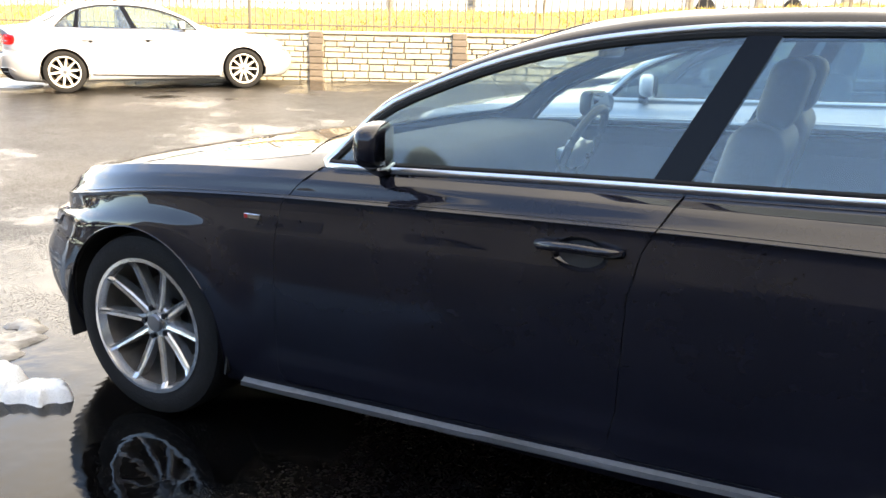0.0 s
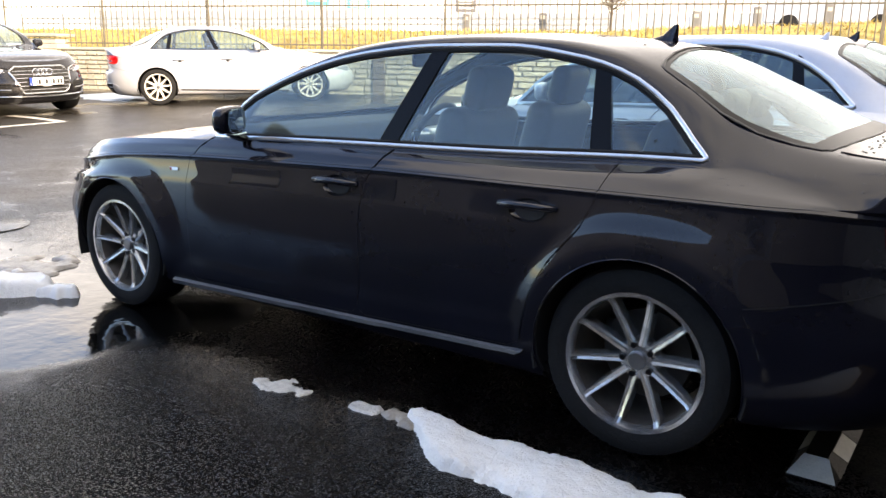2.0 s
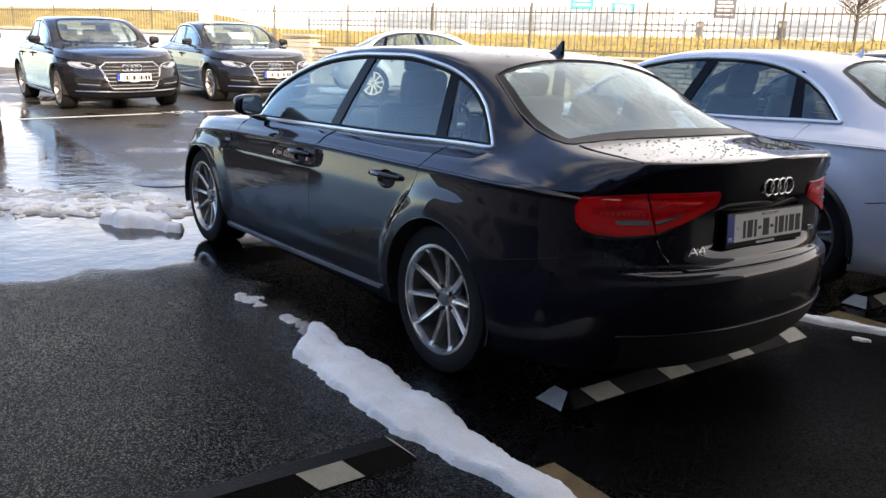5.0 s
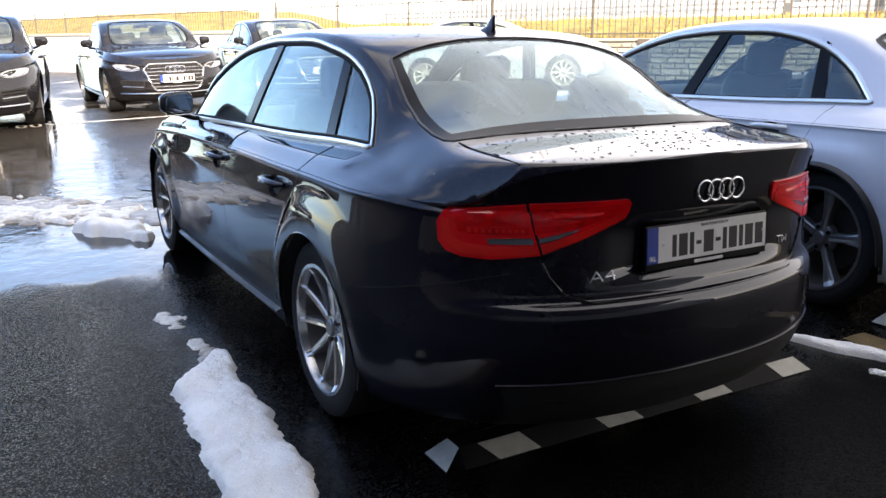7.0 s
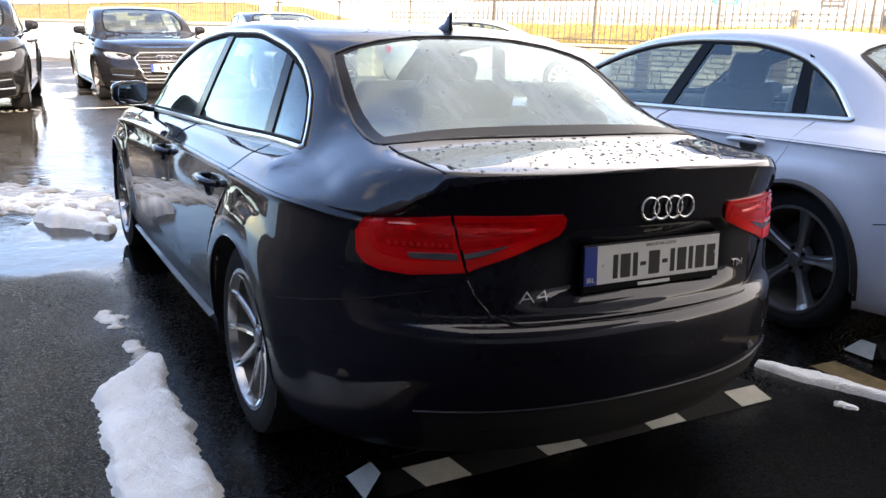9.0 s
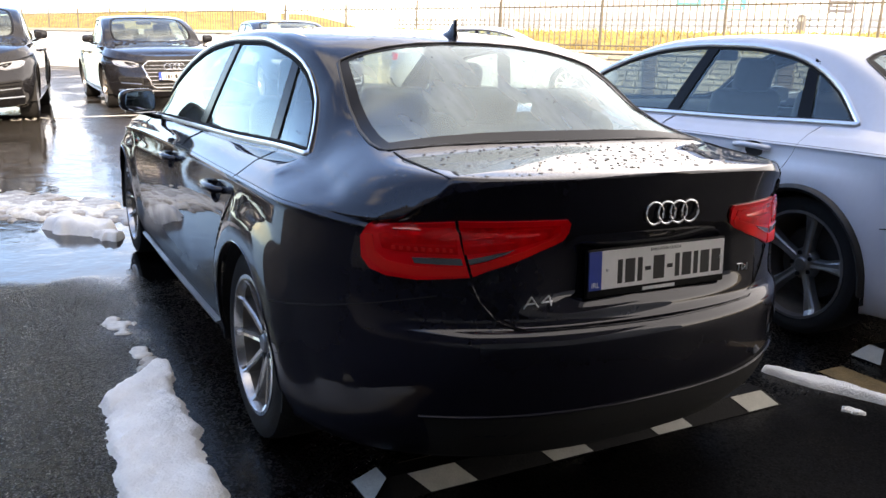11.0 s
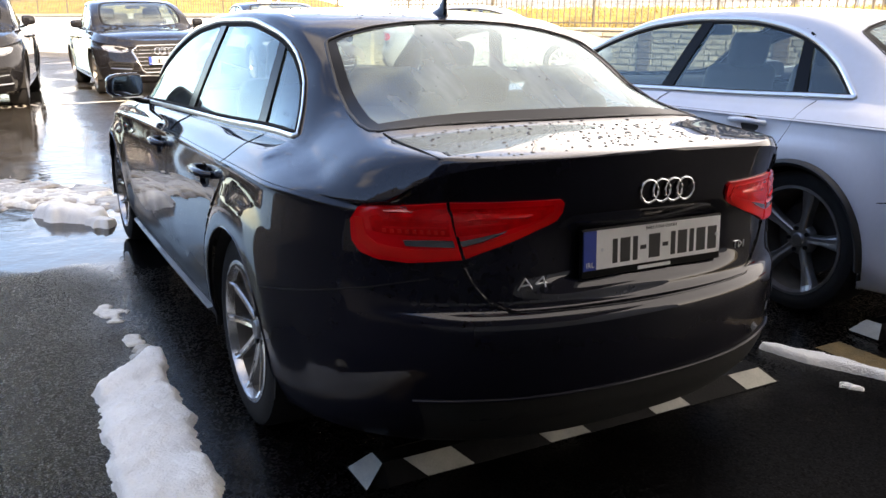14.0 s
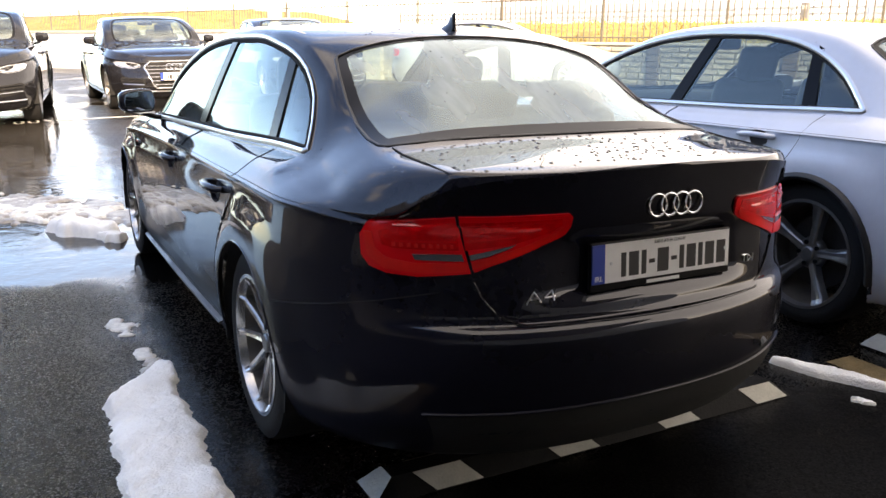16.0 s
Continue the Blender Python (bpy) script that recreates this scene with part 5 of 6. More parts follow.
M_GRASS = material("winter_grass", (0.30, 0.225, 0.06), 0.9, vary=0.65, scale=1.6, bump=0.6, bump_scale=20)
M_PALE = material("pale_render", (0.72, 0.71, 0.68), 0.85, vary=0.12, scale=0.6)
M_DARKWALL = material("dark_cladding", (0.17, 0.165, 0.16), 0.6, vary=0.3, scale=0.8, bump=0.2, bump_scale=20)
# grey of the added east block, set for what the boot lid reflects
M_SHADEBLOCK = material("grey_shade_block", (0.32, 0.315, 0.32), 0.25, vary=0.4, scale=0.5, spec=0.3)
M_WINDOW = material("dark_window", (0.02, 0.025, 0.03), 0.05, coat=0.5, vary=0.2, scale=2)
# paler copy of dark_window, with distance haze put into its colour
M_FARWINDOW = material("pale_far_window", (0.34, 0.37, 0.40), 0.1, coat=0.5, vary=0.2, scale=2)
M_PIER = material("dark_brick_pier", (0.16, 0.13, 0.10), 0.85, vary=0.3, scale=5, bump=0.5, bump_scale=30, object_random=0.4)
M_TUFT = material("dry_grass_blade", (0.38, 0.28, 0.08), 0.9, vary=0.6, scale=2)
M_ROAD = material("pale_dry_road", (0.30, 0.30, 0.29), 0.8, vary=0.15, scale=0.4)
M_BOLLARD = material("grey_bollard", (0.16, 0.16, 0.16), 0.7, vary=0.2, scale=5)
M_SIGNGREY = material("dark_grey_panel", (0.10, 0.10, 0.105), 0.6, vary=0.15, scale=2)
M_TEAL = material("teal_panel", (0.03, 0.42, 0.38), 0.5, vary=0.1, scale=2)
M_BARK = material("bark", (0.075, 0.06, 0.045), 0.85, vary=0.3, scale=14)
M_DRYLEAF = material("dry_leaf", (0.20, 0.11, 0.05), 0.8, vary=0.4, scale=9)
M_COVER = material("wet_cast_iron", (0.03, 0.03, 0.03), 0.22, 0.1, vary=0.3, scale=20, bump=0.2, bump_scale=60)
M_DROP = material("rain_water", (0.004, 0.004, 0.005), 0.02, coat=1.0, spec=0.5)
M_CARD = material("white_card", (0.85, 0.85, 0.83), 0.6, vary=0.05, scale=12)
M_REDPAINT = material("red_paint", (0.45, 0.012, 0.012), 0.35, coat=1.0, vary=0.1, scale=3)
M_GALV = material("galvanised_steel", (0.45, 0.46, 0.47), 0.45, 0.7, vary=0.15, scale=6)

# one sheet out to the horizon
near = list(np.arange(-24, 14.01, 0.4))
gx = [-600, -300, -150, -80, -50, -36] + near + [20, 30, 60, 150, 400]
gy = [-400, -150, -60, -30, -18] + list(np.arange(-12, 20.01, 0.4)) + [24, 30, 45, 80, 150, 300, 600]
gv = [(x, y, ground_height(x, y)) for x in gx for y in gy]
gf = [(i * len(gy) + j, (i + 1) * len(gy) + j, (i + 1) * len(gy) + j + 1, i * len(gy) + j + 1) for i in range(len(gx) - 1) for j in range(len(gy) - 1)]
tagged(mesh_object("ground", gv, gf, M_ASPHALT), "wet dark asphalt yard with puddles", "ground", kind="structure")


def stripe(points, width, name, mat, label, lift=0.004):
    """A painted line along points, following the ground."""
    bm = bmesh.new()
    rows = []
    pts = []
    for (a, b), (c, d) in zip(points[:-1], points[1:]):
        k = max(2, int(math.hypot(c - a, d - b) / 0.25))
        pts += [(a + (c - a) * i / k, b + (d - b) * i / k) for i in range(k)]
    pts.append(points[-1])
    for i, (x, y) in enumerate(pts):
        a, b = pts[max(0, i - 1)], pts[min(len(pts) - 1, i + 1)]
        d = Vector((b[0] - a[0], b[1] - a[1])).normalized()
        nx, ny = -d.y * width / 2, d.x * width / 2
        j = 0.08 * width * noise.noise((x * 9, y * 9, 1))
        rows.append([bm.verts.new((x + q * nx + j, y + q * ny + j, ground_height(x + q * nx, y + q * ny) + lift)) for q in (-1, 1)])
    for p, q in zip(rows[:-1], rows[1:]):
        bm.faces.new((p[0], p[1], q[1], q[0]))
    ob = part(name, bm, mat)
    return tagged(ob, label, "road marking", kind="structure")


stripe([(2.30, -1.14), (2.75, -1.15)], 0.24, "bay_line", M_YELLOW, "worn yellow-brown bay line on the asphalt")
stripe([(1.85, 1.56), (2.9, 1.56)], 0.16, "bay_line", M_YELLOW, "worn yellow-brown bay line on the asphalt")
stripe([(-9.1, -6.0), (-9.02, -1.56)], 0.11, "white_line", M_LINE, "worn white painted line")
stripe([(-9.0, -0.90), (-8.98, 1.15)], 0.13, "white_line", M_LINE, "worn white painted line")
stripe([(-8.95, 1.75), (-8.8, 3.2)], 0.13, "white_line", M_LINE, "worn white painted line")
stripe([(-8.85, 3.15), (-10.2, 3.15)], 0.13, "white_line", M_LINE, "worn white painted line")


# worn signs beside the line, no longer legible
for y0, kind in ((-1.39, "ring"), (-1.20, "ring"), (-1.02, "bar"), (1.28, "bar"), (1.42, "ring"), (1.60, "ring")):
    if kind == "ring":
        pts = [(-9.0 + 0.16 * math.cos(a), y0 + 0.062 * math.sin(a)) for a in np.linspace(0, 2 * math.pi, 13)]
        stripe(pts, 0.035, "road_sign_mark", M_LINE, "worn white painted ring on the asphalt")
    else:
        stripe([(-9.15, y0 - 0.05), (-8.95, y0 + 0.05)], 0.04, "road_sign_mark", M_LINE, "worn white painted bar on the asphalt")


def snow(points, name="snow", mat=None, label="strip of melting white snow", height=0.05, seed=0, cell=0.016, ragged=0.45, fine=11.0, holes=0.0):
    """A melting heap along a line of (x, y, half width): a height field whose ragged rim sinks into the ground."""
    mat = mat or M_SNOW
    P = np.array([p[:2] for p in points])
    W = np.array([p[2] for p in points])
    w = W.max() * 1.7
    xs, ys = np.arange(P[:, 0].min() - w, P[:, 0].max() + w, cell), np.arange(P[:, 1].min() - w, P[:, 1].max() + w, cell)
    X, Y = np.meshgrid(xs, ys, indexing="ij")
    F = np.full(X.shape, -9.0)
    for a, c, wa, wc in zip(P[:-1], P[1:], W[:-1], W[1:]):
        d = c - a
        t = np.clip(((X - a[0]) * d[0] + (Y - a[1]) * d[1]) / (d @ d), 0, 1)
        F = np.maximum(F, 1 - np.hypot(X - a[0] - t * d[0], Y - a[1] - t * d[1]) / (wa + (wc - wa) * t))
    bm = bmesh.new()
    made = {}
    level = np.full(X.shape, -1.0)
    for i, j in zip(*np.nonzero(F > -0.8)):
        x, y = X[i, j], Y[i, j]
        rim = noise.noise((x * fine * 0.45 + seed, y * fine * 0.45, 3)) + 0.6 * noise.noise((x * fine + seed, y * fine, 7)) + 0.28 * noise.noise((x * fine * 2.7, y * fine * 2.7 + seed, 9)) + 0.16 * noise.noise((x * fine * 6.5, y * fine * 6.5 + seed, 4))
        level[i, j] = F[i, j] + ragged * rim - holes * max(0.0, noise.noise((x * fine * 0.8, y * fine * 0.8, seed + 2)) + 0.1)

    def vert(i, j):
        if (i, j) not in made:
            x, y, q = X[i, j], Y[i, j], level[i, j]
            up = -0.02 if q < 0 else height * (1 - math.exp(-q * 8.5)) * (0.80 + 0.38 * noise.noise((x * 3.7 + seed, y * 3.7, 0)) + 0.20 * noise.noise((x * 12, y * 12 + seed, 5)) + 0.11 * noise.noise((x * 37, y * 37, seed)) + 0.07 * noise.noise((x * 74, y * 74, seed)))
            made[i, j] = bm.verts.new((x, y, ground_height(x, y) + (0.002 + max(0.0, up) if q >= 0 else max(-0.02, q * 0.05))))
        return made[i, j]

    for i in range(len(xs) - 1):
        for j in range(len(ys) - 1):
            if max(level[i, j], level[i + 1, j], level[i, j + 1], level[i + 1, j + 1]) > 0:
                bm.faces.new((vert(i, j), vert(i + 1, j), vert(i + 1, j + 1), vert(i, j + 1)))
    return tagged(part(name, bm, mat, smooth=True, angle=180), label, "snow", kind="stuff")


snow([(0.68, -1.09, 0.04), (0.80, -1.13, 0.08), (0.95, -1.20, 0.13), (1.35, -1.205, 0.145), (1.75, -1.22, 0.145), (2.0, -1.22, 0.11), (2.25, -1.21, 0.08), (2.55, -1.19, 0.06)], height=0.044, seed=3, ragged=0.27, cell=0.0085, fine=9.5)
snow([(-0.06, -1.20, 0.03), (0.06, -1.17, 0.05), (0.18, -1.16, 0.035)], "snow_scrap", M_SLEET, "thin ragged scrap of half-melted snow", 0.007, 5, 0.006, 1.1, 26, 0.6)
snow([(0.42, -1.13, 0.035), (0.50, -1.125, 0.035)], "snow_scrap", M_SLEET, "thin ragged scrap of half-melted snow", 0.008, 8, 0.006, 0.9, 26, 0.4)
snow([(0.57, -1.11, 0.035), (0.66, -1.12, 0.05)], "snow_scrap", M_SLUSH, "scrap of half-melted grey snow", 0.018, 9, 0.0085, 0.8, 24)
snow([(-2.34, -1.28, 0.10), (-2.20, -1.16, 0.17), (-2.06, -1.04, 0.13)], "snow_heap", M_SNOW, "thick heap of melting snow beside a puddle", 0.105, 12, 0.016, 0.25)
snow([(-4.1, -2.5, 0.35), (-3.5, -1.8, 0.5), (-3.0, -1.15, 0.42), (-2.5, -0.72, 0.2)], "slush", M_SLUSH, "spread of thin brown-grey slush", 0.022, 15, 0.022, 0.8, 11, 1.0)
snow([(-3.9, -2.3, 0.25), (-3.3, -1.7, 0.35), (-2.8, -1.05, 0.25)], "slush", M_SLEET, "ragged dirty-white rests of snow in the slush", 0.032, 31, 0.018, 1.1, 13, 1.5)
snow([(-1.93, -1.02, 0.07), (-1.86, -0.98, 0.075), (-1.80, -0.96, 0.05)], "snow_scrap", M_SNOW, "crumbling lump of wet snow", 0.06, 16, 0.01, 0.6, 16)
snow([(1.76, 1.28, 0.025), (1.9, 1.34, 0.045), (2.1, 1.42, 0.045), (2.24, 1.48, 0.03)], "snow", M_SNOW, "thin strip of melting snow", 0.035, 18, 0.01, 0.3)
snow([(2.17, 1.25, 0.022), (2.21, 1.26, 0.022)], "snow_scrap", M_SNOW, "scrap of half-melted snow", 0.015, 20, 0.005, 0.9, 38)
snow([(-12.8, 6.3, 0.5), (-11.6, 6.0, 0.35), (-11.2, 5.9, 0.2)], "snow", M_SNOW, "flat patch of snow under the white saloon", 0.04, 22, 0.05, 0.5, 3)


def wheel_stop(x, y0, length, far_cap=False):
    """A black rubber bar with sloping sides and pale markers."""
    prof = [(-0.078, 0.0), (-0.034, 0.060), (0.034, 0.060), (0.078, 0.0)]
    bm = bmesh.new()
    ends = []
    for y, k in ((0.0, 0.0), (0.07, 1.0), (length - 0.07, 1.0), (length, 0.0)):
        ends.append([bm.verts.new((px * (1 if k else 0.96), y, pz * (0.12 + 0.88 * k) if pz else 0.0)) for px, pz in prof])
    for p, q in zip(ends[:-1], ends[1:]):
        for i in range(4):
            bm.faces.new((p[i], p[(i + 1) % 4], q[(i + 1) % 4], q[i]))
    bm.faces.new(ends[0][::-1])
    bm.faces.new(ends[-1])
    bmesh.ops.recalc_face_normals(bm, faces=bm.faces[:])
    ob = part("wheel_stop", bm, M_STOP)
    tagged(ob, "black rubber wheel stop with pale reflective markers", "wheel stop", "wheel stops")
    y = 0.20
    while y < length - 0.1:
        for sd in (-1, 1):
            mk = bmesh.new()
            a, b = (sd * 0.0780, 0.0040), (sd * 0.0370, 0.0600)
            q = [mk.verts.new(p) for p in ((a[0], y, a[1]), (a[0], y + 0.165, a[1]), (b[0], y + 0.100, b[1]), (b[0], y - 0.065, b[1]))]
            mk.faces.new(q if sd < 0 else q[::-1])
            part("marker", mk, M_REFLECT, ob)
        y += 0.459
    mk = bmesh.new()
    mk.faces.new([mk.verts.new(p) for p in ((-0.074, -0.0015, 0.0085), (0.074, -0.0015, 0.0085), (0.038, 0.0645, 0.0615), (-0.038, 0.0645, 0.0615))])
    part("marker", mk, M_REFLECT, ob)
    if far_cap:
        mk = bmesh.new()
        mk.faces.new([mk.verts.new(p) for p in ((0.074, length + 0.0015, 0.0085), (-0.074, length + 0.0015, 0.0085), (-0.038, length - 0.0645, 0.0615), (0.038, length - 0.0645, 0.0615))])
        part("marker", mk, M_REFLECT, ob)
    ob.location = (x, y0, 0.002)
    return ob


wheel_stop(1.95, -0.715, 1.76)
wheel_stop(1.97, -3.36, 1.95, True)
wheel_stop(1.86, 1.80, 1.95)


# ---------------------------------------------------------------- other cars
def place(ob, x, y, turn, dz=0.0):
    # stands on the ground, tipped to its slope
    c, s_ = math.cos(radians(turn)), math.sin(radians(turn))
    f = Vector((-c * 1.4, -s_ * 1.4, 0))
    l = Vector((s_ * 0.78, -c * 0.78, 0))
    z = lambda v: ground_height(x + v.x, y + v.y)
    zf, zb, zl, zr = (z(f + l) + z(f - l)) / 2, (z(-f + l) + z(-f - l)) / 2, (z(f + l) + z(-f + l)) / 2, (z(f - l) + z(-f - l)) / 2
    pitch, roll = math.atan2(zf - zb, 2.8), math.atan2(zl - zr, 1.56)
    ob.matrix_basis = Matrix.Translation((x, y, (zf + zb) / 2 + dz)) @ Matrix.Rotation(radians(turn), 4, "Z") @ Matrix.Rotation(pitch, 4, "Y") @ Matrix.Rotation(-roll, 4, "X")


def scaled(ob, k):
    ob.matrix_basis = ob.matrix_basis @ Matrix.Diagonal((*k, 1))


SILVER_ARCH = [(-0.70, 0.945), (-0.54, 1.098), (-0.36, 1.180), (-0.18, 1.243), (0.0, 1.288), (0.15, 1.312), (0.44, 1.332), (0.72, 1.328), (0.95, 1.296), (1.10, 1.248), (1.29, 1.135), (1.39, 1.045), (1.445, 0.996)]
silver = saloon("silver_saloon", "silver grey saloon with dark five-spoke wheels", like(SEDAN, arch=SILVER_ARCH, fin=0.6, pillar_shift=-0.03, hub=1.33, wheel=0.333, rim_radius=0.252, arch_material=M_PLASTIC, arch_width=0.024, trim_width=0.016, handle_height=0.842, side_glass=M_DARKGLASS), M_SILVER, 300, 80, M_DARKALLOY, spokes=5)
FACING = like(SEDAN,
    crease=[(-2.3, 0.66), (-1.9, 0.745), (-1.65, 0.775)] + SEDAN["crease"][3:],
    rim=[(-2.3, 0.735), (-2.1, 0.785), (-1.8, 0.848), (-1.4, 0.893)] + SEDAN["rim"][4:],
    top=[(-2.17, 0.742), (-1.95, 0.845), (-1.5, 0.918)] + SEDAN["top"][3:],
    rail=[(-2.17, 0.742), (-1.9, 0.838), (-1.4, 0.903)] + SEDAN["rail"][3:])
silver.matrix_basis = pose(0.06, 2.70, 0.0) @ Matrix.Diagonal((1.02, 1.0, 1.05, 1))
white = saloon("white_saloon", "pale silver saloon in full sun with multi-spoke wheels", SEDAN, M_WHITE, 112, 36, M_PALEALLOY)
place(white, -9.6, 7.05, 229)
scaled(white, (0.92, 0.92, 0.94))
a6 = saloon("black_saloon", "black saloon with chrome grille facing the yard", FACING, M_CHARCOAL, 150, 48, M_ALLOY, face=True, rear_detail=False)
place(a6, -12.2, 3.60, 178)
scaled(a6, (1.04, 1.02, 1.03))
a4b = saloon("black_saloon", "black saloon with bright grille slats facing the yard", FACING, M_CHARCOAL, 150, 48, M_DARKALLOY, face=True, rear_detail=False)
place(a4b, -11.85, 0.87, 181)
scaled(a4b, (1.03, 1.04, 1.06))
suv = saloon("black_suv", "black tall car with chrome-edged grille", FACING, M_CHARCOAL, 150, 48, M_DARKALLOY, face=True, rear_detail=False)
place(suv, -10.6, -1.83, 174)
scaled(suv, (0.96, 1.02, 1.13))
# copy out of view, added for the dark row mirrored in the flank
more = copy_thing(suv, suv.matrix_world.copy())
more.matrix_basis = Matrix.Translation((0.1, -2.95, 0)) @ suv.matrix_basis
tagged(more, "black tall car parked along the same row", "car", "parked cars")
far = saloon("black_hatchback", "black car parked beyond the silver saloon", SEDAN, M_BLACK, 96, 30, M_ALLOY, rear_detail=False)
place(far, -0.2, 5.5, 0)
scaled(far, (1.0, 1.0, 1.08))

# ---------------------------------------------------------------- boundary wall, railing, bank
W0, WD = Vector((-10.5, 8.7, 0)), Vector((0.940, 0.34, 0)).normalized()
WN = Vector((-WD.y, WD.x, 0))
wall_turn = math.degrees(math.atan2(WD.y, WD.x))
TURN_W = Matrix.Rotation(radians(wall_turn), 4, "Z")
WALL_TOP, LEN0, LEN1 = 1.36, -27.0, 25.0


def on_wall(s, off=0.0):
    return W0 + WD * s + WN * off


def at_wall(s, off, z):
    p = on_wall(s, off)
    return Vector((p.x, p.y, z))


bm = None
for k in range(int((LEN1 - LEN0) / 2.0)):
    p = on_wall(LEN0 + 2.0 * k + 1.0)
    bm = box((2.0, 0.24, 1.75), (p.x, p.y, WALL_TOP - 0.87), 0, TURN_W, bm=bm)
wall = tagged(part("boundary_wall", bm, M_MORTAR), "low coursed stone boundary wall in sunlight", "wall", kind="structure")
# coping stones
for k in range(26):
    p = on_wall(LEN0 + 2.0 * k + 1.0)
    part("coping", box((1.985, 0.34, 0.055), (p.x, p.y, WALL_TOP + 0.03), 0.012, TURN_W), M_STONE, wall)
# piers of stacked blocks
for k in range(-8, 9):
    s0 = 2.47 + 2.55 * k
    if abs(s0 + 5.3) < 1.4:
        continue
    for r in range(9):
        p = on_wall(s0 + 0.008 * (r % 2), -0.13)
        part("pier_block", box((0.25 + 0.02 * (r % 2), 0.16, 0.104), (p.x, p.y, WALL_TOP - 0.90 + 0.112 * r), 0.012, TURN_W), M_PIER, wall)
p = on_wall(-5.3, -0.05)
for r in range(11):
    for q in (-1, 1):
        c = on_wall(-5.3 + 0.2 * q + 0.04 * (r % 2), -0.05)
        part("pier_block", box((0.40, 0.44, 0.108), (c.x, c.y, 0.40 + 0.114 * r), 0.012, TURN_W), M_STONE, wall)
part("pier_cap", box((1.0, 0.6, 0.07), (p.x, p.y, 1.66), 0.02, TURN_W), M_STONE, wall)

# pale panels face the wall beyond the corner pier
for k in range(8):
    p = on_wall(-25.6 + 2.4 * k + 0.3, -0.06)
    part("pale_panel", box((2.385, 0.30, 1.62), (p.x, p.y, 0.80), 0.01, TURN_W), M_PALE, wall)
    part("coping", box((2.39, 0.40, 0.10), (p.x, p.y, 1.66), 0.015, TURN_W), M_STONE, wall)

# railing of upright bars on the wall
fence = tagged(new("railing"), "tall iron railing of upright bars on the wall", "fence")
fence.location = at_wall(0, 0, WALL_TOP)
fb = fence.location.copy()
bar = part("bar", box((0.018, 0.018, 0.98), (0, 0, 0.49), 0.002), M_IRON, fence)
for k in range(299):
    if k:
        ob = new("bar", bar.data)
        ob.parent = fence
    else:
        ob = bar
    ob.location = at_wall(-18.0 + 0.135 * k, 0.05, WALL_TOP + 0.05) - fb
# the railing goes on along the pale stretch
own = None
for k in range(88):
    a = at_wall(-29.9 + 0.135 * k, 0.05, WALL_TOP + 0.30) - fb
    own = box((0.018, 0.018, 1.05), (a.x, a.y, a.z + 0.52), 0.0, TURN_W, bm=own)
tagged(part("far_railing", own, M_IRON, fence), kind="stuff")
for k in range(-12, 9):
    a = at_wall(1.2 + 2.55 * k, 0.05, WALL_TOP + 0.05) - fb
    part("post", box((0.04, 0.04, 1.06), (a.x, a.y, a.z + 0.53), 0.006, TURN_W), M_IRON, fence)
for h in (0.10, 0.86):
    part("rail", tube([at_wall(s0, 0.05, WALL_TOP + 0.05 + h) - fb for s0 in np.arange(-30.5, 22.6, 2.5)], 0.018, 6), M_IRON, fence)
# gate of heavy posts where the railing ends
gate = tagged(new("metal_gate"), "dark metal gate of heavy upright posts", "gate")
gate.location = at_wall(12.6, 0.0, 0.9)
for k in range(6):
    part("gate_post", box((0.11, 0.11, 2.3), (0.10 * k, 0.42 * k, 1.1), 0.01), M_IRON, gate)
part("gate_rail", tube([(0.0, 0.0, 0.35), (0.5, 2.1, 0.35)], 0.03, 6), M_IRON, gate)


def bank_height(s, off):
    rise = 0.85 + 0.9 * min(max((-s - 20) / 6.0, 0), 1) + 0.35 * min(max((s - 6) / 8.0, 0), 1)
    return 1.28 + rise * (1 - math.exp(-off / 4.0)) + 0.07 * noise.noise((s * 0.6, off * 0.6, 2)) + 0.03 * noise.noise((s * 2.1, off * 2.1, 4))


bm = bmesh.new()
rows = []
for s0 in np.arange(-42, 46.1, 0.8):
    rows.append([bm.verts.new(at_wall(s0, off, bank_height(s0, off))) for off in np.arange(0.12, 15.0, 0.6)])
for p, q in zip(rows[:-1], rows[1:]):
    for j in range(len(p) - 1):
        bm.faces.new((p[j], q[j], q[j + 1], p[j + 1]))
tagged(part("grass_bank", bm, M_GRASS, smooth=True, angle=180), "yellowed winter grass bank behind the railing", "grass bank", kind="structure")
# tufts
rng = random.Random(4)
tv, tf = [], []
for k in range(24000):
    s0, off = rng.uniform(-34, 26), 0.25 + 9.0 * rng.random() ** 1.5
    b = at_wall(s0, off, bank_height(s0, off) - 0.02)
    h, a, w = rng.uniform(0.04, 0.15), rng.uniform(0, 6.28), rng.uniform(0.008, 0.026)
    d = Vector((math.cos(a) * w, math.sin(a) * w, 0))
    i = len(tv)
    tv += [b - d, b + d, b + Vector((rng.uniform(-0.1, 0.1), rng.uniform(-0.1, 0.1), h))]
    tf.append((i, i + 1, i + 2))
tagged(mesh_object("grass", tv, tf, M_TUFT, smooth=False), "dry yellow grass tufts on the bank", "grass", kind="stuff")

# road across the bank and what stands along it
rv = [at_wall(s0, off, 1.95 + (0.15 if s0 < -10 else 0.0) * min(1, (-s0 - 10) / 8 if s0 < -10 else 0)) for s0 in np.arange(-90, 91, 6) for off in (14.5, 46.0)]
rf = [(2 * i, 2 * i + 2, 2 * i + 3, 2 * i + 1) for i in range(len(rv) // 2 - 1)]
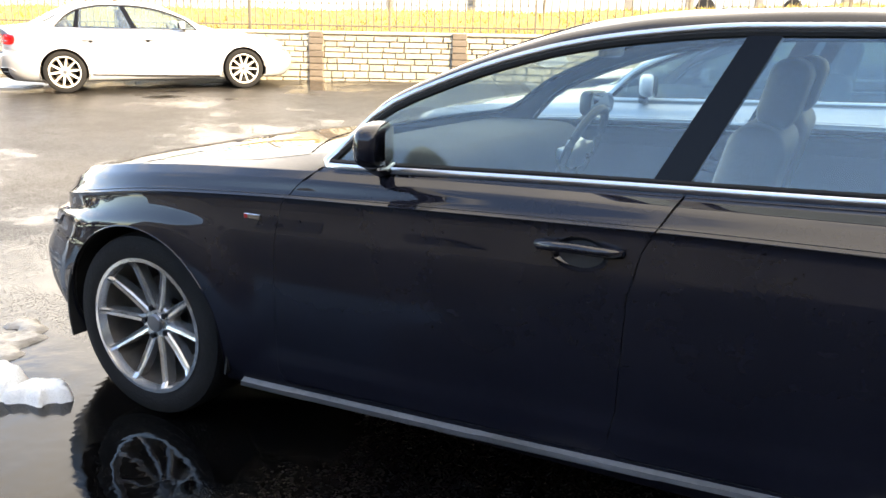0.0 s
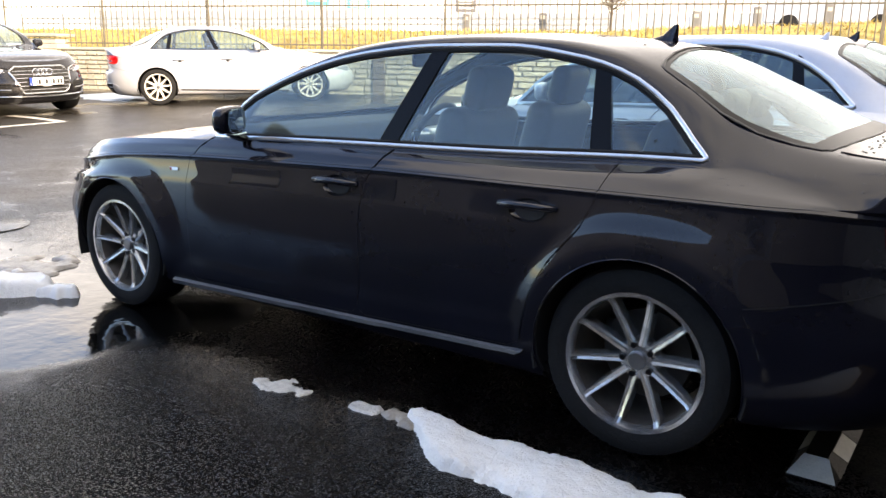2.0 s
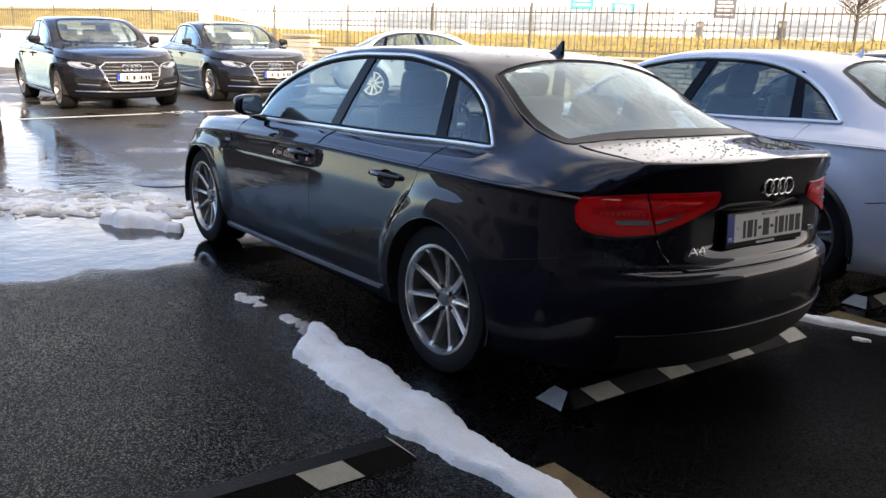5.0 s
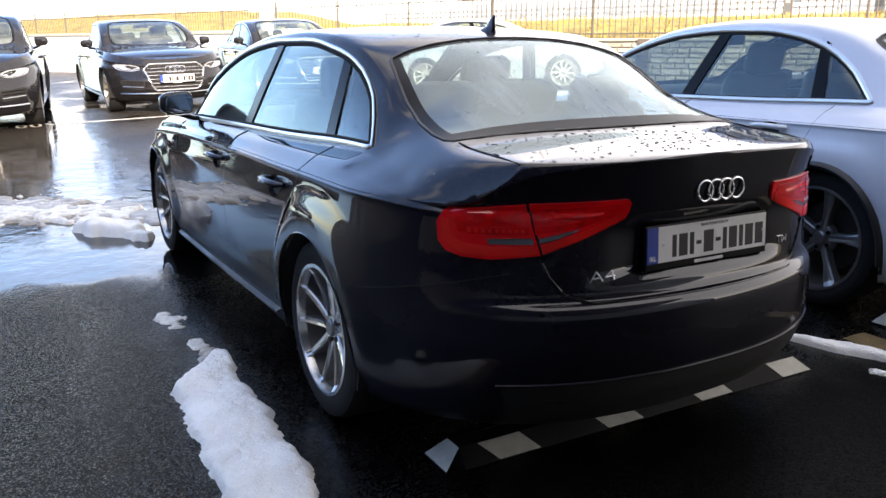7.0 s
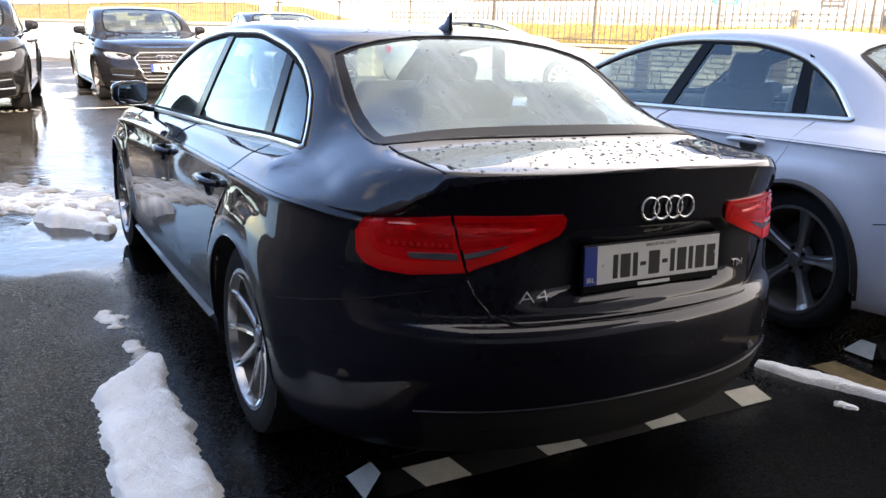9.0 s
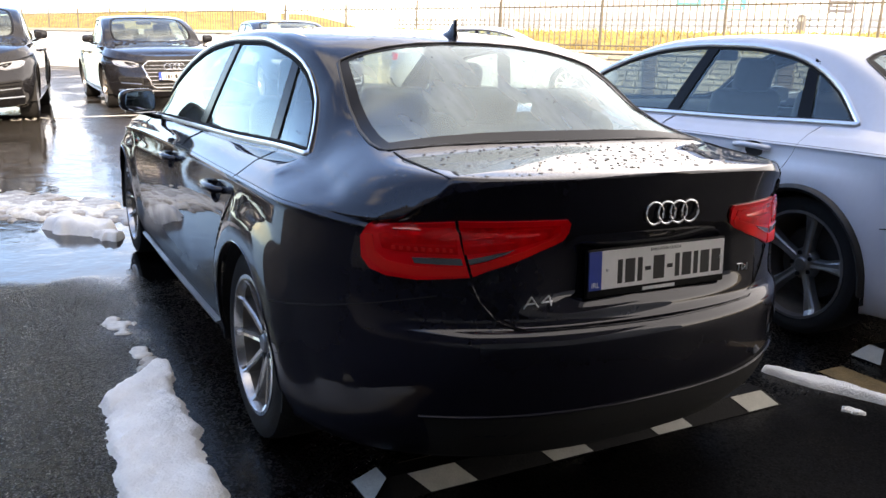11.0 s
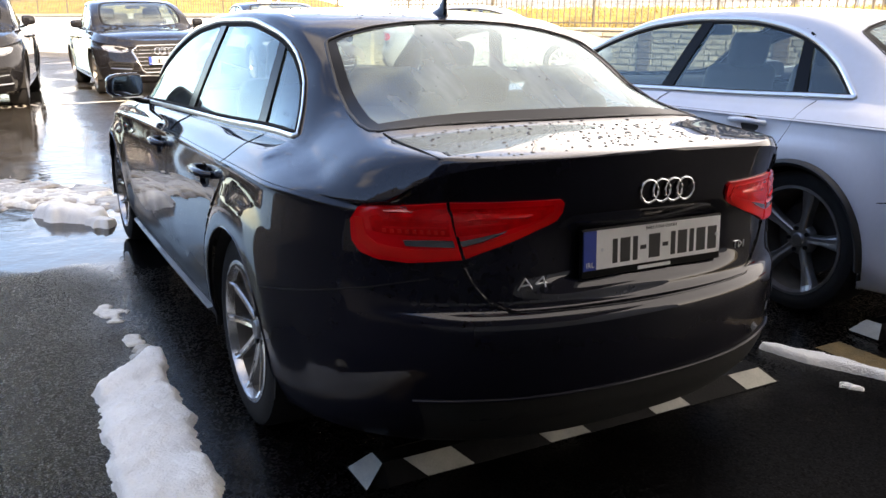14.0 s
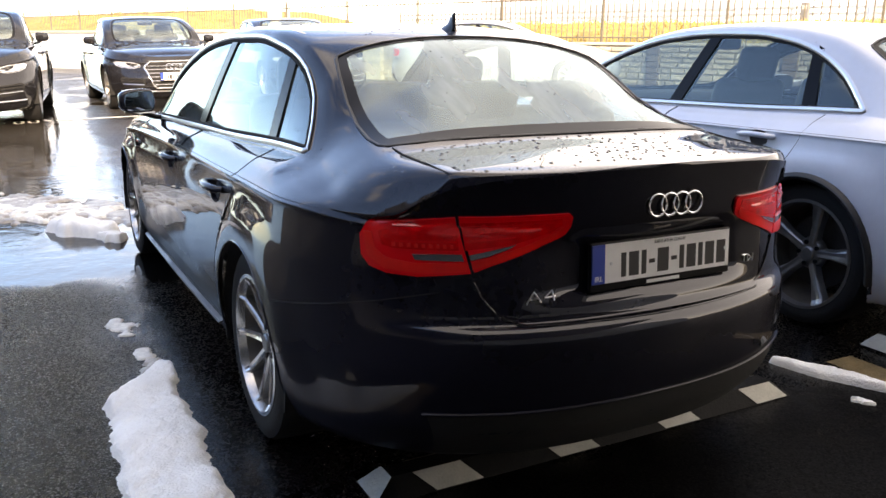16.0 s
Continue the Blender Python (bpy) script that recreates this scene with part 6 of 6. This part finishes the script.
tagged(mesh_object("road", rv, rf, M_ROAD, smooth=False), "pale sunlit road behind the bank", "road", kind="structure")


def guard_rail(s0, s1, off, z):
    g = tagged(new("guard_rail"), "galvanised crash barrier along the road", "crash barrier")
    g.location = at_wall(s0, off, z)
    o = g.location.copy()
    for h in (0.42, 0.62):
        part("beam", box(((s1 - s0), 0.05, 0.09), (0, 0, 0), 0.01, TURN_W), M_GALV, g).location = at_wall((s0 + s1) / 2, off, z + h) - o
    k = s0
    while k <= s1:
        part("post", box((0.09, 0.06, 0.85), (0, 0, 0.40), 0.008, TURN_W), M_GALV, g).location = at_wall(k, off + 0.05, z) - o
        k += 2.0


guard_rail(-18.0, 6.0, 13.5, 2.02)


def bollard(s, off, z):
    b = tagged(part("bollard", box((0.22, 0.16, 0.55), (0, 0, 0.27), 0.02), M_BOLLARD), "grey square bollard at the roadside", "bollard", "roadside bollards")
    b.matrix_basis = Matrix.Translation(at_wall(s, off, z)) @ TURN_W
    part("reflector", box((0.12, 0.01, 0.10), (0, -0.085, 0.42)), M_REFLECT, b)


for s0 in (2.0, 4.3, 8.6, 10.2, 12.0, 14.2):
    bollard(s0, 9.0, bank_height(s0, 9.0) - 0.03)


def pole(x, y, z, r, h, name, mat, label):
    ob = part(name, lathe([(r * 1.25, 0.0), (r * 1.25, 0.25), (r, 0.3), (r * 0.9, h), (0.0, h), (0.0, 0.0)], 20), mat, smooth=True)
    ob.matrix_basis = pose(x, y, z, 90, 0, 0)
    return tagged(ob, label, "pole")


pole(-15.3, 4.25, 0.2, 0.17, 9.0, "white_pole", M_PALE, "thick white painted pole")
for x, y in ((-18.5, 14.5), (-26.0, 8.0), (-12.0, 21.0), (-14.5, 24.0), (-30.0, 20.0)):
    pole(x, y, 1.8, 0.055, 8.0, "lamp_post", M_GALV, "slim grey lamp post by the road")


def board(x, y, z, w, h, turn, mat, name, label):
    ob = part(name, box((w, 0.08, h), (0, 0, h / 2), 0.01), mat)
    ob.matrix_basis = pose(x, y, z, 0, 0, turn)
    for q in (-0.4, 0.4):
        part("leg", box((0.07, 0.07, 3.2), (q * w, 0.08, -1.55), 0.005), M_GALV, ob)
    for k in range(4):
        part("line_bar", box((w * (0.75 - 0.1 * (k % 2)), 0.02, h * 0.09), (0, -0.045, h * (0.2 + 0.19 * k))), M_PALE if mat is not M_PALE else M_IRON, ob)
    return tagged(ob, label, "sign")


board(-20.65, 31.3, 3.45, 1.0, 0.95, 40, M_SIGNGREY, "road_sign", "dark grey notice board with plain lines on two legs")
board(-38.6, 39.8, 4.7, 1.6, 1.6, 44, M_TEAL, "road_sign", "teal notice board with plain lines by the road")
board(-36.5, 41.7, 4.5, 1.6, 0.7, 44, M_TEAL, "road_sign", "teal notice board with plain lines by the road")


def bare_tree(x, y, z, height, seed):
    """A bare sapling: trunk, limbs, fine twigs and a few dry leaves."""
    rg = random.Random(seed)
    tr = tagged(new("tree"), "bare young tree with fine twigs and a few dry leaves", "tree")
    tr.location = (x, y, z)
    trunk = part("trunk", tube([(0, 0, -0.2), (0.02, 0.01, height * 0.25), (-0.03, 0.02, height * 0.6), (0.03, -0.02, height)], 0.035, 7), M_BARK, tr, smooth=True)
    lim, lv, lf = None, [], []
    for k in range(90):
        h = rg.uniform(0.18, 0.98) * height
        a = rg.uniform(0, 6.28)
        l = (1.15 - 0.6 * h / height) * rg.uniform(0.5, 1.0)
        p = Vector((0, 0, h))
        d = Vector((math.cos(a), math.sin(a), rg.uniform(0.5, 1.1))).normalized()
        pts = [p, p + d * l * 0.5 + Vector((0, 0, 0.03)), p + d * l]
        lim = tube(pts, 0.011, 4, bm=lim)
        for q in range(8):
            b = pts[0].lerp(pts[2], rg.uniform(0.3, 1.0))
            e = Vector((rg.uniform(-1, 1), rg.uniform(-1, 1), rg.uniform(0.1, 1))).normalized() * rg.uniform(0.12, 0.32)
            lim = tube([b, b + e], 0.005, 3, bm=lim)
            for w in range(4):
                c = b + e * rg.uniform(0.3, 1.05)
                i = len(lv)
                u = Vector((rg.uniform(-1, 1), rg.uniform(-1, 1), rg.uniform(-1, 1))) * 0.024
                v = Vector((rg.uniform(-1, 1), rg.uniform(-1, 1), rg.uniform(-1, 1))) * 0.024
                lv += [c, c + u, c + v]
                lf.append((i, i + 1, i + 2))
    part("branch_work", lim, M_BARK, tr, smooth=True)
    mesh_object("crown", lv, lf, M_DRYLEAF, tr, smooth=False)


bare_tree(-7.25, 18.3, 1.95, 2.6, 7)


def block(name, at, size, turn, mat, label, category):
    ob = part(name, box(size, (0, 0, size[2] / 2), 0.02), mat)
    ob.matrix_basis = pose(*at, 0, 0, turn)
    return tagged(ob, label, category)


for sx, off, w, h in ((-34, 62, 30, 7.5), (2, 74, 34, 8), (44, 60, 26, 7)):
    p = on_wall(sx, off)
    b_ = block("far_building", (p.x, p.y, 0.5), (w, 10, h), wall_turn, M_PALE, "pale low building across the road", "building")
    part("roof", box((w + 0.6, 10.6, 0.3), (0, 0, h + 0.15), 0.02), M_SIGNGREY, b_)
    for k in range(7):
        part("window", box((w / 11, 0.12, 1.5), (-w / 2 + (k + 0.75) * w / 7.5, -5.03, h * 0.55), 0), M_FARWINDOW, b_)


def van(x, y, z, turn):
    """A white panel van by the road."""
    root = tagged(new("van"), "white panel van on the road above the bank", "van")
    bm = bmesh.new()
    prof = [(-2.4, 0.35), (-2.4, 0.95), (-2.2, 1.15), (-1.55, 1.95), (-1.3, 2.05), (2.4, 2.05), (2.45, 1.2), (2.45, 0.35)]
    a = [bm.verts.new((px, -0.95, pz)) for px, pz in prof]
    b = [bm.verts.new((px, 0.95, pz)) for px, pz in prof]
    for i in range(len(prof)):
        bm.faces.new((a[i], a[(i + 1) % 8], b[(i + 1) % 8], b[i]))
    bm.faces.new(a[::-1])
    bm.faces.new(b)
    bmesh.ops.recalc_face_normals(bm, faces=bm.faces[:])
    bmesh.ops.bevel(bm, geom=bm.edges[:], offset=0.05, segments=2, affect="EDGES")
    part("body", bm, M_WHITE, root, smooth=True)
    for sd in (-1, 1):
        part("side_window", box((0.75, 0.02, 0.5), (-1.15, 0.955 * sd, 1.55), 0.005), M_WINDOW, root)
        for c in (-1.5, 1.5):
            w = part("wheel", lathe([(0.33, -0.1), (0.33, 0.1), (0.2, 0.12), (0.0, 0.12), (0.0, -0.12), (0.2, -0.12)], 24), M_RUBBER, root, smooth=True)
            w.location = (c, 0.86 * sd, 0.33)
    part("windscreen", box((0.02, 1.6, 0.7), (-1.90, 0, 1.56), 0.005, Matrix.Rotation(radians(39), 4, "Y")), M_WINDOW, root)
    root.matrix_basis = pose(x, y, z, 0, 0, turn)


van(-3.9, 30.5, 2.3, 15)

# cards behind windscreens of the facing cars
def card(car, at, size, turn):
    ob = part("paper_card", box((0.004, *size), (0, 0, 0), 0.001), M_CARD)
    ob.matrix_basis = car.matrix_basis @ pose(*at, 0, turn, 0)
    return tagged(ob, "white paper card behind the windscreen", "card", "windscreen cards")


card(a6, (-0.40, -0.10, 1.14), (0.40, 0.24), 60)
card(a6, (-0.62, -0.48, 1.00), (0.22, 0.08), 60)
card(a4b, (-0.70, -0.42, 0.98), (0.26, 0.09), 60)
card(suv, (-0.70, -0.42, 0.98), (0.26, 0.09), 60)

# cover in the yard
mh = part("manhole_cover", lathe([(0.0, -0.02), (0.33, -0.02), (0.33, -0.003), (0.322, -0.001), (0.312, -0.004), (0.300, -0.001), (0.0, -0.001)], 40), M_COVER, smooth=True)
mh.matrix_basis = pose(-4.0, -0.36, ground_height(-4.0, -0.36) + 0.004, 90, 0, 0)
tagged(mh, "round wet metal manhole cover in the asphalt", "manhole cover", kind="structure")


# ---------------------------------------------------------------- rain drops on the car
def drops(count, region, view, wrap, seed, size):
    rg = random.Random(seed)
    v, f = [], []
    for _ in range(count):
        a, b = region(rg)
        p, n = wrap.hit(view, a, b)
        r = size * rg.uniform(0.4, 1.3) ** 1.5
        t = n.orthogonal().normalized()
        u = n.cross(t)
        i = len(v)
        e = rg.uniform(0.7, 1.8)
        for k in range(6):
            an = k * math.pi / 3
            v.append(p + r * (math.cos(an) * t * e + math.sin(an) * u) - n * 0.0005)
        for k in range(6):
            an = k * math.pi / 3
            v.append(p + 0.6 * r * (math.cos(an) * t * e + math.sin(an) * u) + n * r * 0.42)
        v.append(p + n * r * 0.55)
        for k in range(6):
            q = (k + 1) % 6
            f += [(i + k, i + q, i + 6 + q, i + 6 + k), (i + 6 + k, i + 6 + q, i + 12)]
    return v, f


wrap_main = Wrap(car_skin(SEDAN, 160, 48))
dv, df = [], []
for args in ((400, lambda g: (g.uniform(1.95, 2.30), g.uniform(-0.55, 0.55)), "top", wrap_main, 1, 0.0041), (260, lambda g: (g.uniform(-0.1, 1.22), g.uniform(-0.55, 0.55)), "top", wrap_main, 2, 0.0040), (340, lambda g: (g.uniform(1.36, 2.1), g.choice((-1, 1)) * g.uniform(0.60, 0.82)), "top", wrap_main, 3, 0.0028), (60, lambda g: (g.uniform(1.4, 1.75), g.uniform(-0.55, 0.55)), "top", wrap_main, 4, 0.002), (160, lambda g: (g.uniform(-1.9, -1.0), g.uniform(-0.6, 0.6)), "top", wrap_main, 5, 0.003)):
    v, f = drops(*args)
    df += [tuple(i + len(dv) for i in q) for q in f]
    dv += v
mesh_object("rain_water", dv, df, M_DROP, main, "rain drops standing on the paint")

# small badge on the front wing
for sd, tag in ((-1, "left"), (1, "right")):
    p = wrap_main.hit(tag, -0.905, 0.772, 0.002)[0]
    wb = part("wing_badge", box((0.062, 0.005, 0.016), (0, 0, 0), 0.0015), M_CHROME, main)
    wb.location = p
    part("badge_field", box((0.011, 0.003, 0.012), (-0.022, 0.003 * sd, 0), 0.0005), M_REDPAINT, wb)

# ---------------------------------------------------------------- unseen blocks added to close the yard, shade it and shape reflections
# unseen block, added to keep the sun off the bays
bld = part("wall_east", box((10.0, 46.0, 6.6), (14.2, -16.0, 3.3), 0.05), M_SHADEBLOCK)
# unseen sheet, added so that bumper and boot lid reflect dark
canopy = part("canopy", box((6.1, 42.2, 0.35), (6.45, -18.5, 3.75), 0.03), M_DARKWALL)
tagged(canopy, "unseen dark sheet added to darken the rear reflections", "canopy", kind="structure")
tagged(bld, "unseen grey block added to shade the bays", "building", kind="structure")
# unseen block, added to take a sky patch out of the bumper corner
wing = part("wall_south_east", box((6.7, 4.0, 5.5), (5.95, -10.0, 2.75), 0.05), M_DARKWALL)
tagged(wing, "unseen dark block added to keep sky off the bumper", "building", kind="structure")
# out of view; its length and height are set for the flank's reflections
low_s = part("wall_south", box((30.5, 6.0, 6.0), (-4.75, -19.0, 3.0), 0.05), M_DARKWALL)
tagged(low_s, "two-storey clad building along the yard", "building", kind="structure")
for k in range(6):
    for z in (1.6, 4.6):
        part("window", box((2.2, 0.06, 1.3), (-17.0 + 4.6 * k, -15.985, z), 0.02), M_WINDOW, low_s)

# ---------------------------------------------------------------- stones of the wall, last
rng = random.Random(11)
stone_mesh = []
for k in range(10):
    sm = part("stone", box((1, 0.05, 1), (0, 0, 0), 0.0), M_STONE)
    me = sm.data
    for vert in me.vertices:
        vert.co.x *= rng.uniform(0.95, 1.0)
        vert.co.z *= rng.uniform(0.90, 1.0)
        if vert.co.y < 0:
            vert.co.x *= 0.96
            vert.co.z *= 0.90
            vert.co.y -= rng.uniform(0.0, 0.02)
    stone_mesh.append(me)
    bpy.data.objects.remove(sm)
count = 0
sv, sf = [], []
courses = []
z = 0.30
while z < WALL_TOP - 0.03:
    h = rng.choice((0.085, 0.10, 0.125))
    courses.append((z, min(h, WALL_TOP - z)))
    z += h
for z, h in courses:
    s0 = LEN0
    while s0 < LEN1:
        l = rng.uniform(0.16, 0.46)
        p = on_wall(s0 + l / 2, -0.135)
        m = Matrix.Translation((p.x, p.y, z + h / 2)) @ TURN_W @ Matrix.Diagonal((l - 0.014, 1.0, h - 0.012, 1))
        me = rng.choice(stone_mesh)
        if -3.9 < s0 < 6.9 and count < 298 and z > 0.45:
            ob = new("stone", me)
            ob.parent = wall
            ob.matrix_basis = m
            count += 1
        else:
            i = len(sv)
            sv += [m @ vert.co for vert in me.vertices]
            sf += [tuple(i + q for q in pl.vertices) for pl in me.polygons]
        s0 += l
tagged(mesh_object("stonework", sv, sf, M_STONE, wall, smooth=False), kind="stuff")
